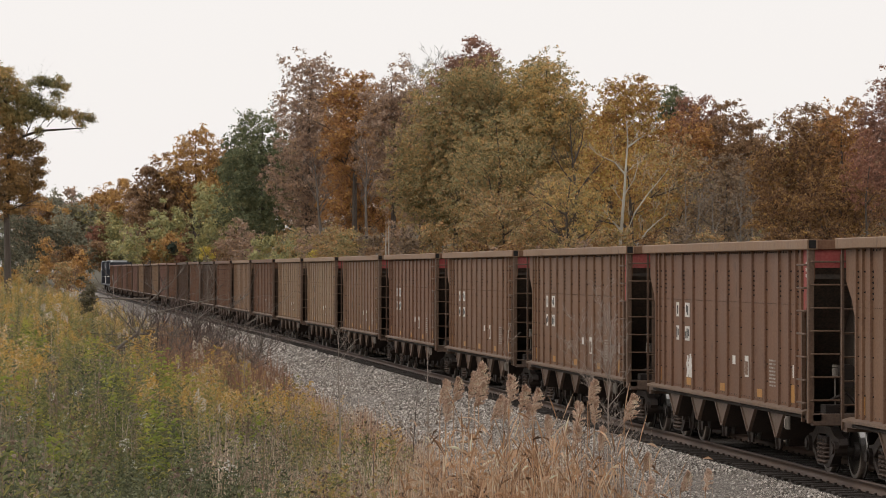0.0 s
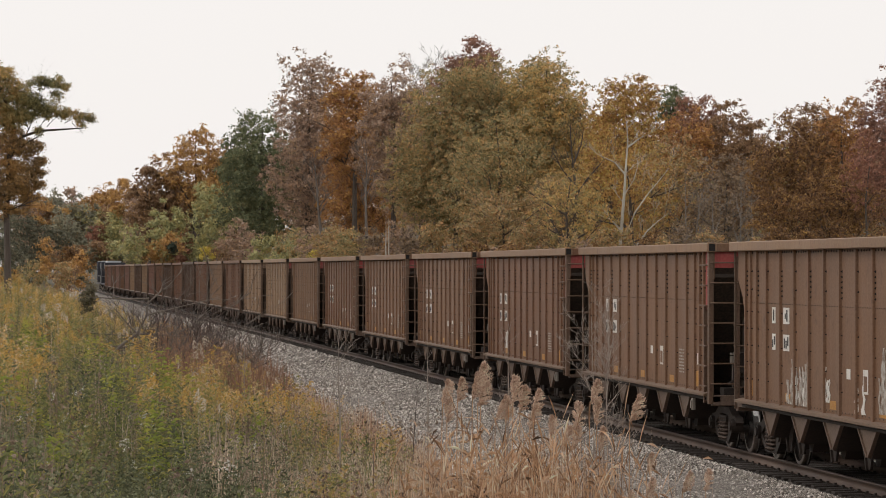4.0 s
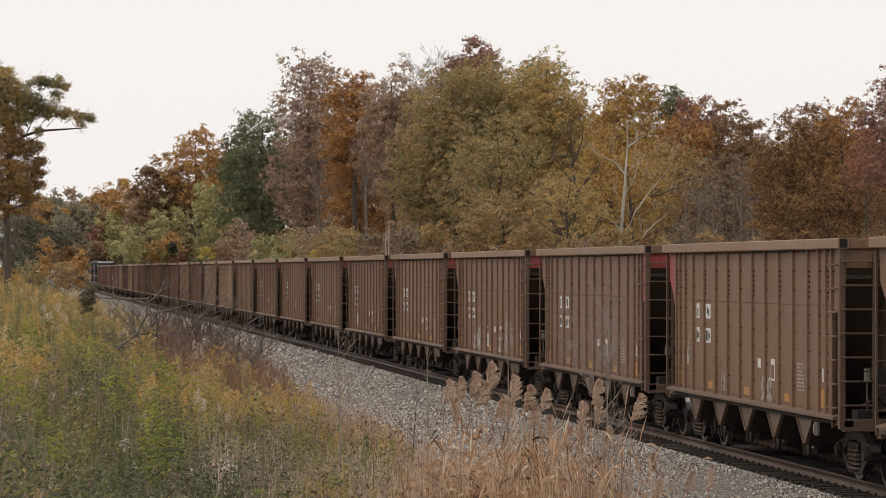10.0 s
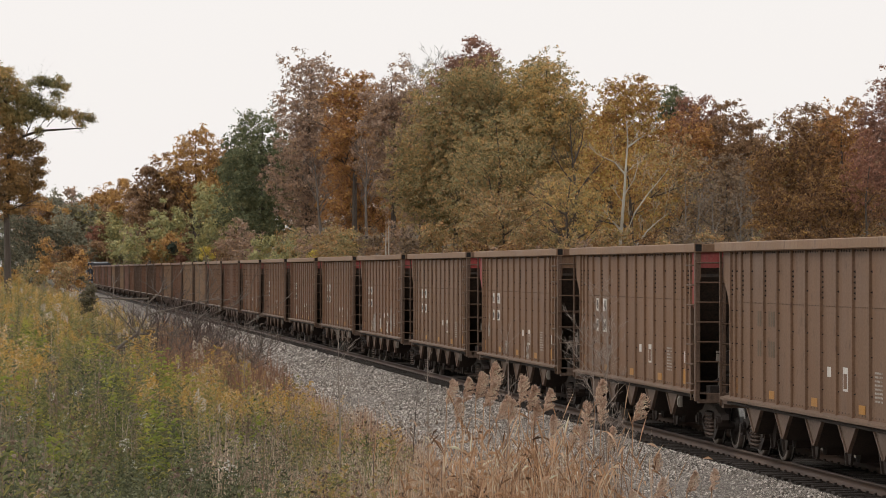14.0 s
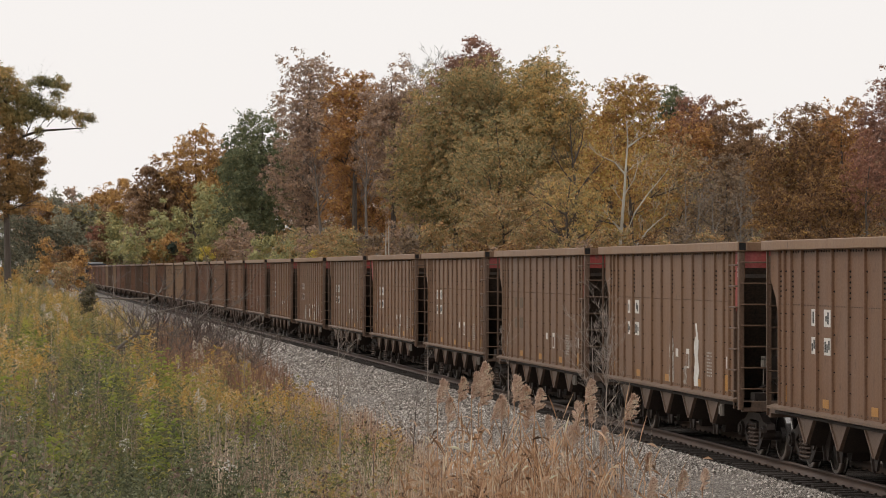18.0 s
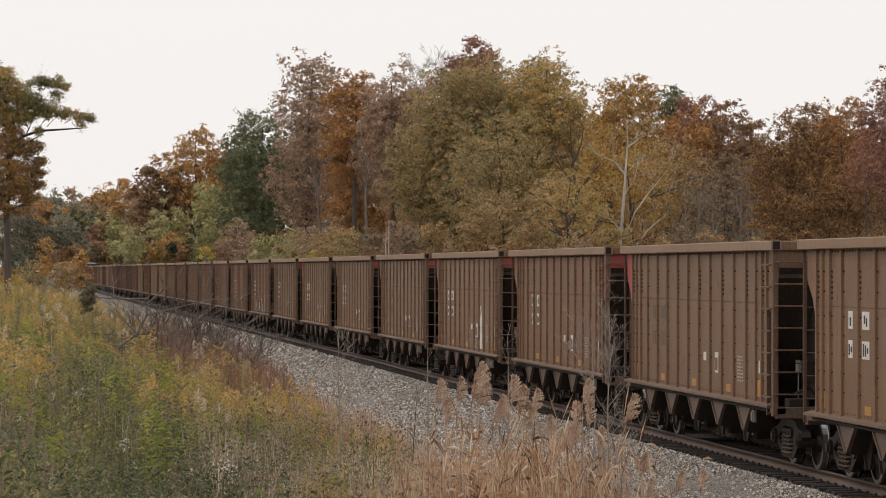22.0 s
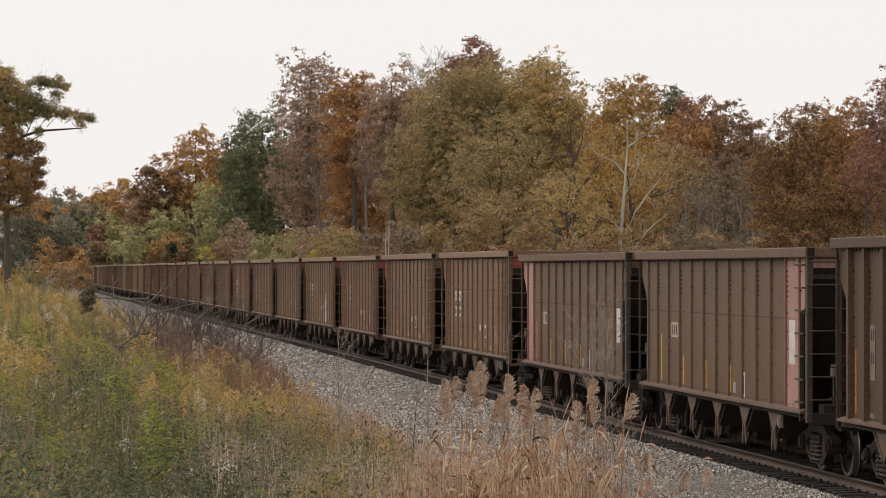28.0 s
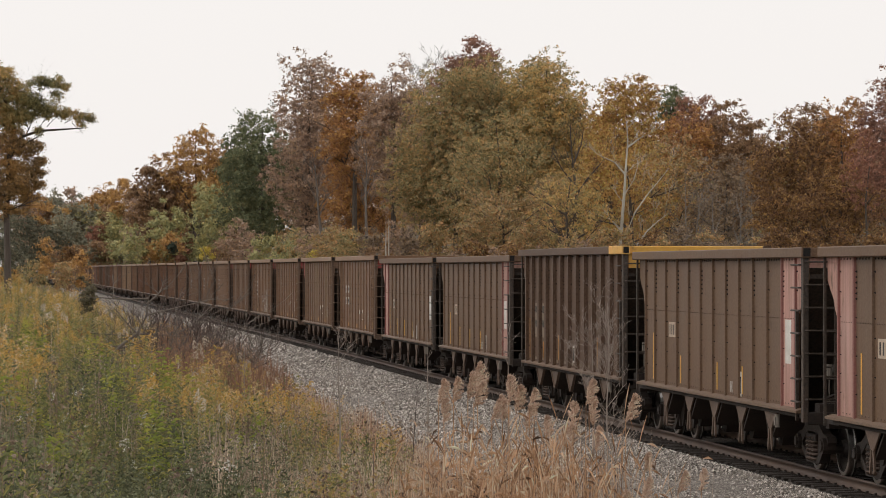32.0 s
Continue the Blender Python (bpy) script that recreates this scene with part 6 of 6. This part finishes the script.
def build_field():
    nr = np.random.default_rng(21)
    near = field_spots(nr, 7800, 22, 62, power=0.9)
    far = field_spots(nr, 6600, 60, 185, power=0.85)
    allp = np.concatenate([near, far])
    bear = allp[:, 0] / allp[:, 1]
    # dryness: 0 in the field, 1 at the ballast's edge
    dry = np.clip((bear - 0.035) / 0.075, 0, 1.2) * 0.75 + np.clip((allp[:, 0] - 5.6) / 2.6, 0, 1) * 0.5
    golden = drift(allp, 0.6)
    depth = np.clip((allp[:, 1] - 30) / 40, 0, 1)
    pick = patches(allp, 1.0) * 0.75 + 0.25 * nr.random(len(allp))
    rod = (pick < 0.30 + 0.32 * depth) & (dry < nr.normal(0.75, 0.2, len(allp)))
    tone = 0.14 + 0.62 * golden * (0.3 + 0.7 * depth) + 0.25 * dry + 0.1 * depth
    scatter("goldenrod", "rod", WEED["rod"], "green to ochre goldenrod standing on the bank", allp[rod], tone[rod], 3)
    headed = rod & (golden > 0.45) & (allp[:, 1] > 48) & (nr.random(len(allp)) < 0.5)
    scatter("goldenrod_tops", "tops", WEED["tops"], "arching yellow and cream goldenrod heads", allp[headed], nr.uniform(-0.2, 0.6, int(headed.sum())), 3)
    aster = ~rod & (dry < nr.normal(0.6, 0.25, len(allp)))
    scatter("aster_weeds", "aster", WEED["aster"], "dense dark green small-leaved weeds on the bank", allp[aster], 0.1 + 0.65 * drift(allp, 2.2)[aster], 5, (0.8, 1.25))
    stalks = (np.arange(len(allp)) % 6 == 0) & (patches(allp, 5.0) < 0.25 + 0.5 * dry)
    scatter("dead_weeds", "heads", WEED["dead"], "brown dead stalks with dark seed heads", allp[stalks] + np.array([0.05, 0.1, 0]), drift(allp, 4.0)[stalks] * 0.8, 6)
    strawy = (dry > nr.normal(0.55, 0.22, len(allp)))
    scatter("dry_grass", "grass", WEED["grass"], "straw and russet dry grass along the ballast", allp[strawy] + np.array([0.05, -0.07, 0]), (0.15 + 0.85 * drift(allp, 3.1))[strawy], 7, (0.7, 1.1))
    thin = (np.arange(len(allp)) % 3 == 2) & ~strawy & (patches(allp, 6.0) < 0.5) & (allp[:, 1] < 75)
    scatter("straw_stems", "grass", WEED["dead"], "thin grey and straw stems among the weeds", allp[thin] + np.array([0.08, 0.05, 0]), 0.35 + 0.6 * drift(allp, 6.3)[thin], 17, (0.75, 1.25))
    blades = (np.arange(len(allp)) % 4 == 1) & (dry < 0.9)
    scatter("field_grass", "blades", WEED["green"], "green grass blades among the weeds", allp[blades], drift(allp, 1.3)[blades], 8, (0.7, 1.2))
    flowers = (np.arange(len(allp)) % 34 == 3) & (dry < 0.6)
    scatter("white_asters", "tops", WEED["white"], "small white asters in the weeds", allp[flowers], np.full(int(flowers.sum()), 0.5), 12, (0.5, 0.8))
    edge = field_spots(nr, 3000, 42, 165, 6.0, 8.7, 1.1)
    edge = edge[edge[:, 0] > 5.8]
    scatter("dry_grass", "grass", WEED["grass"], "russet dry grass at the foot of the bank", edge, 0.02 + 0.45 * drift(edge, 5.0), 9, (0.55, 1.0))
    twigs = field_spots(nr, 6400, 78, 150, 3.4, 8.9)
    tb = twigs[:, 0] / twigs[:, 1]
    twigs = twigs[(tb > 0.042) & (tb < 0.082) & (nr.random(len(twigs)) < 0.4)]
    scatter("russet_thicket", "grass", WEED["russet"], "low russet twiggy thicket on the bank", twigs, nr.random(len(twigs)), 10, (0.9, 1.6))
    # a lower skirt of weeds below the reeds
    n = 560
    yy = nr.uniform(24, 33, n)
    xx = yy * nr.uniform(0.112, 0.172, n)
    skirt = np.stack([xx, yy, ground_z(xx, yy)], -1)
    scatter("dead_weeds", "heads", WEED["dead"], "brown dead weeds below the reeds", skirt[::2], nr.uniform(0.3, 1, len(skirt[::2])), 14, (0.8, 1.3))
    scatter("aster_weeds", "aster", WEED["aster"], "olive green weeds below the reeds", skirt[1::2], nr.uniform(0.3, 1, len(skirt[1::2])), 15, (0.9, 1.35))
    # single plants that stand out: leafy yellow-green ones, seed down, dark burrs, russet leaves
    lush = field_spots(nr, 300, 27, 95, power=1.0)
    lush = lush[lush[:, 0] / lush[:, 1] < 0.075]
    scatter("leafy_weeds", "broad", WEED["lush"], "yellow-green leafy weeds standing out of the field", lush, nr.random(len(lush)), 31, (0.8, 1.15))
    red = field_spots(nr, 84, 46, 120)
    scatter("russet_weeds", "broad", WEED["red"], "russet and orange turning weeds in the field", red, nr.random(len(red)), 32, (0.6, 0.9))
    down = field_spots(nr, 110, 62, 150, power=0.9)
    scatter("seed_down", "fluff", WEED["down"], "cream seed down on arching weed heads", down, nr.uniform(0.1, 0.9, len(down)), 33, (0.85, 1.15))
    for px, py, d in ((388, 688, 48), (352, 712, 44), (190, 545, 92)):
        ang = radians(YAW) + math.atan((px - 784) / 5802.0)
        x, y = d * math.sin(ang), d * math.cos(ang)
        z = 3.46 + (476 - py) * d / 5802.0 - 1.12
        scatter("seed_down", "fluff", WEED["down"], "large cream tuft of seed down", np.array([(x, y, z), (x + 0.1, y + 0.1, z - 0.03)]), np.array([0.75, 0.9]), int(px), (1.0, 1.05))
    burr = field_spots(nr, 110, 40, 75)
    bb = burr[:, 0] / burr[:, 1]
    burr = burr[(bb > 0.055) & (bb < 0.115)]
    scatter("burr_stalks", "burrs", WEED["burr"], "thin stalks with round dark seed heads", burr, nr.random(len(burr)), 34, (0.9, 1.15))
    back = field_spots(nr, 700, 165, 340, -6, 8.2)
    scatter("far_weeds", "rod", WEED["rod"], "ochre and brown weeds far along the bank", back, 0.35 + 0.6 * drift(back, 0.9), 13, (0.9, 1.5))


REEDS = []


def plume_mesh(seed):
    """A nodding plume: side sprays that leave the axis upwards and droop to one side, each of fine hairs."""
    nr = np.random.default_rng(seed)
    pos, way = [], []
    fat = nr.uniform(0.85, 1.15)
    for i in range(46):
        z = (i / 46) ** 0.9
        a = nr.uniform(-2.2, 2.2)
        ln = fat * (0.085 * math.sin(min(1, 0.22 + z * 0.8) * math.pi) ** 0.8 + 0.014)
        root = np.array([0.045 * z ** 2, 0.0, 0.27 * z])
        out = np.array([math.cos(a) * 0.55 + 0.18, math.sin(a) * 0.55, 0.85])
        for j in range(22):
            q = (j + nr.random()) / 22
            p = root + out * ln * q + np.array([0.05 * q * q * ln * 10, 0, -0.35 * ln * q * q])
            pos.append(p + nr.normal(0, 0.0028, 3))
            way.append(out + nr.normal(0, 0.45, 3))
    p, d = np.array(pos), np.array(way)
    n = len(p)
    d /= np.linalg.norm(d, axis=1)[:, None]
    s = np.cross(d, nr.normal(0, 1, (n, 3)))
    s /= np.linalg.norm(s, axis=1)[:, None]
    ln = nr.uniform(0.014, 0.034, n)[:, None]
    v = np.stack([p - s * 0.0062, p + s * 0.0062, p + d * ln], 1)
    return mesh_np("plume", v.reshape(-1, 3), np.arange(3 * n).reshape(-1, 3), WEED["plume"])


def reed(px, tip, dist, plumes, leaves, rng, big=1.0):
    ang = radians(YAW) + math.atan((px - 784) / 5802.0)
    x, y = dist * math.sin(ang), dist * math.cos(ang)
    g = float(ground_z(x, y)) - 0.03
    h = 3.46 + (476 - tip) * dist / 5802.0 - g
    ob = thing("reed", pose(x, y, g), "dry tan reed with a feathery pinkish plume", "reed", "reeds by the track")
    s = Shape()
    hs = h - 0.26 * big
    s.tube([(0, 0, 0), (0.02, 0.01, hs * 0.5), (0.03, 0, hs)], [0.008, 0.006, 0.0035], 5)
    part("stalk", s.mesh("stalk", REED), ob)
    part("plume", rng.choice(plumes), ob, "feathery pinkish-tan plume", Matrix.Translation((0.03, 0, hs - 0.04)) @ pose(0, 0, 0, rng.uniform(-9, 9), rng.uniform(-6, 14), rng.uniform(-60, 60)) @ Matrix.Scale(big * rng.uniform(0.76, 1.06), 4))
    for i in range(rng.randint(4, 6)):
        z = hs * rng.uniform(0.3, 0.88)
        part("leaf", rng.choice(leaves), ob, at=pose(0.02, 0, z, 0, 0, rng.uniform(0, 360)))
    REEDS.append((ob, h, rng.uniform(0, 6.28), x, y, g))


def leaf_blade(rng):
    s = Shape()
    pts, n = [], 6
    ln, droop = rng.uniform(0.28, 0.55), rng.uniform(0.3, 1.5)
    v = []
    for i in range(n + 1):
        t = i / n
        w = 0.0125 * math.sin(min(1, t * 0.9 + 0.15) * math.pi) + 0.001
        x, z = ln * t * (1 - 0.2 * t), ln * (0.9 * t - droop * t * t)
        v += [(x, -w, z), (x, w, z + 0.004)]
    s.add(v, [(2 * i, 2 * i + 1, 2 * i + 3, 2 * i + 2) for i in range(n)])
    return s.mesh("blade", REED)


def build_reeds():
    rng = random.Random(14)
    plumes = [plume_mesh(60 + i) for i in range(5)]
    leaves = [leaf_blade(rng) for _ in range(8)]
    for px, tip in ((772, 655), (802, 652), (828, 648), (850, 640), (838, 662), (900, 655), (918, 672), (943, 668), (1033, 660), (1045, 695), (1107, 685), (1018, 705),
                    (966, 720), (988, 742), (885, 690), (868, 690), (790, 690), (930, 705), (1060, 742), (1010, 735), (1135, 782)):
        reed(px, tip, rng.uniform(28, 31), plumes, leaves, rng)
    for px, tip in ((1195, 815), (1240, 815), (1100, 850), (45, 858), (305, 865), (1140, 835)):
        reed(px, tip, rng.uniform(24.5, 26), plumes, leaves, rng, 0.75)
    # bare dry stems and blades between the plumed ones
    nr = np.random.default_rng(44)
    tri = []
    for i in range(1550):
        px = nr.normal(925, 100)
        d = nr.uniform(26, 31.5)
        ang = radians(YAW) + math.atan((px - 784) / 5802.0)
        x, y = d * math.sin(ang), d * math.cos(ang)
        g = float(ground_z(x, y))
        top = 3.46 + (476 - nr.triangular(700, 830, 900)) * d / 5802.0
        lx, ly = nr.normal(0, 0.07, 2)
        w = nr.uniform(0.003, 0.0075)
        tri.append([(x - w, y, g), (x + w, y, g), (x + lx, y + ly, top)])
        for j in range(2):
            t = nr.uniform(0.35, 0.98)
            b = np.array([x + lx * t, y + ly * t, g + (top - g) * t])
            a = nr.uniform(0, 6.28)
            ln = nr.uniform(0.1, 0.34)
            o = np.array([math.cos(a) * 0.5, math.sin(a) * 0.4, nr.uniform(-0.5, 1.6)]) * ln
            sd = np.array([-math.sin(a), math.cos(a), 0.5]) * nr.uniform(0.004, 0.011)
            tri.append([b, b + o * 0.55 + sd, b + o + np.array([0, 0, -0.04])])
            tri.append([b, b + o + np.array([0, 0, -0.04]), b + o * 0.55 - sd])
    v = np.array(tri, float).reshape(-1, 3)
    tagged(new("dry_reed_stems", mesh_np("dry_reed_stems", v, np.arange(len(v)).reshape(-1, 3), REED)), "thicket of dry tan reed stems and blades", "reeds", kind="stuff")


def build_saplings():
    SWAY.append((bare_tree(1075, 800, 535, 62, 33, TWIG, "leafless grey sapling with many fine upright twigs", 4, 32, "bare_sapling", rad_px=3.2, low=0.35), 0.3, 1.0))
    bare_tree(1050, 800, 560, 60, 33.5, TWIG, "leafless grey sapling with fine twigs", 4, 9, "bare_sapling", rad_px=3, low=0.35)
    bare_tree(897, 860, 590, 55, 31, TWIG, "slim grey sapling with few twigs", 3, 7, "bare_sapling", rad_px=4, low=0.4)
    bare_tree(600, 780, 583, 45, 47, TWIG, "slim leafless sapling with upright twigs", 3, 12, "bare_sapling", rad_px=2.5, low=0.35)
    bare_tree(722, 780, 690, 14, 50, DARK_TWIG, "dark dead weed stalk", 2, 6, "dead_stalk", rad_px=2.5, x_lean=1.2)
    bare_tree(655, 860, 770, 14, 38, DARK_TWIG, "dark dead weed stalk", 2, 5, "dead_stalk", rad_px=2.5, x_lean=0.6)
    bare_tree(757, 760, 590, 14, 62, TWIG, "thin grey stalk with a tuft", 2, 6, "dead_stalk", rad_px=2.5)
    sap = bare_tree(432, 640, 570, 14, 78, TWIG, "thin sapling with a few yellow leaves", 2, 6, "young_sapling", rad_px=1.5, low=0.4)
    nr = np.random.default_rng(3)
    p = np.array([0, 0, 1.0]) * nr.uniform(0.75, 1.5, 60)[:, None] + nr.normal(0, 0.1, (60, 3))
    v, f = leaf_cloud(nr, p, np.tile((0, 0, 0.5), (60, 1)), 0.035)
    crown = mesh_np("yellow_leaves", v, f, LEAF["yellow"])
    crown.attributes.new("tone", "FLOAT", "FACE").data.foreach_set("value", nr.random(60).astype(np.float32))
    part("leaves", crown, sap, "clear yellow leaves")
    # fallen crown of a tree at the foot of the bank
    rng = random.Random(52)
    k = 95 / 5802.0
    for i, (px, base) in enumerate(((195, 640), (225, 650), (260, 655), (300, 665), (330, 665), (240, 600), (180, 600), (345, 640), (210, 620), (285, 640), (150, 600), (265, 640), (315, 650), (235, 640), (275, 620), (205, 600))):
        ang = radians(YAW) + math.atan((px - 784) / 5802.0)
        d = 86 + 1.6 * i
        x, y = d * math.sin(ang), d * math.cos(ang)
        g = float(ground_z(x, y))
        s = Shape()
        for j in range(3):
            a = rng.uniform(-0.7, 0.9)
            limb(s, rng, (0, 0, rng.uniform(0.1, 0.5)), (math.cos(a) * 1.3, math.sin(a), rng.uniform(-0.18, 0.16)), rng.uniform(1.3, 2.2), rng.uniform(0.02, 0.034), 3, 0.3, 4, 3, None, 0.007)
        thing("fallen_branch", pose(x, y, g), "tangle of fallen bare grey-brown branches on the bank", "branches", "fallen branches", s.mesh("fallen_branch", (DARK_TWIG, MID_BARK, DARK_TWIG)[i % 3]))
    s = Shape()
    s.tube([(0, 0, 0), (0.5, 0.1, 0.45), (0.9, 0.1, 0.75), (1.15, 0.0, 1.25), (1.2, 0, 1.75)], [0.055, 0.05, 0.042, 0.035, 0.015], 7)
    for q, d, ln in (((0.5, 0.1, 0.45), (1, 0.2, 0.1), 2.6), ((0.9, 0.1, 0.75), (1, -0.1, -0.12), 2.4), ((0.9, 0.1, 0.75), (-0.6, 0.1, 0.7), 0.9), ((1.15, 0, 1.25), (1, 0.3, 0.25), 1.8), ((1.2, 0, 1.7), (-1, 0.2, -0.05), 1.6), ((1.2, 0, 1.6), (0.8, 0, 0.5), 0.9)):
        limb(s, rng, q, d, ln, 0.03, 2, 0.3, 5, 4, None, 0.007)
    thing("fallen_branch", pose(2.35, 90.0, float(ground_z(2.35, 90.0)) + 0.25), "thick grey fallen limb with bare side branches", "branches", "fallen branches", s.mesh("fallen_limb", MID_BARK))
    s = Shape()
    s.box(-0.06, 0.06, -0.02, 0.02, 0.0, 1.3)
    post = thing("marker_post", pose(10.2, 200.0, -1.05), "small white marker post beside the ballast", "post", me=s.mesh("marker_post", GREY_BARK))
    part("sign_plate", Shape().box(-0.22, 0.22, -0.05, -0.025, 1.05, 1.55, 0.02).mesh("sign_plate", WHITE), post, "small white plate")


# ---- what moves ----
def motions():
    for car, u in TRAIN:
        walk(car, [(float(t), line_pose(u + travelled(t))) for t in range(33)])
    spin = [(i / 15.0, -math.degrees(travelled(i / 15.0) / 0.457)) for i in range(481)]
    for ws, e, k in WHEELSETS:
        if k <= 4:
            walk(ws, [(t, pose(0, e, 0.452, a)) for t, a in spin])
    for ob, h, ph, x, y, g in REEDS:
        rows = []
        for i in range(65):
            t = i * 0.5
            gust = 0.8 * math.sin(0.55 * t + 0.4) + 0.6 * math.sin(1.35 * t + ph) + 0.45 * math.sin(2.9 * t + 2 * ph)
            rows.append((t, pose(x, y, g, 0.4 * gust, 0.75 * gust + 0.9 * math.sin((t - 5) * 0.2244), 0)))
        walk(ob, rows)
    for ob, far, ph in SWAY:
        m = ob.matrix_basis.copy()
        walk(ob, [(i * 0.8, m @ pose(0, 0, 0, 0, far * (math.sin(0.5 * i + ph) + 0.6 * math.sin(1.31 * i + 2 * ph)), 0)) for i in range(41)])


bed = build_ground()
track = build_track()
build_train()
build_left_tree()
build_woods()
build_left_shrubs()
build_field()
build_reeds()
build_saplings()
build_ties(track)
build_stones(bed)
motions()
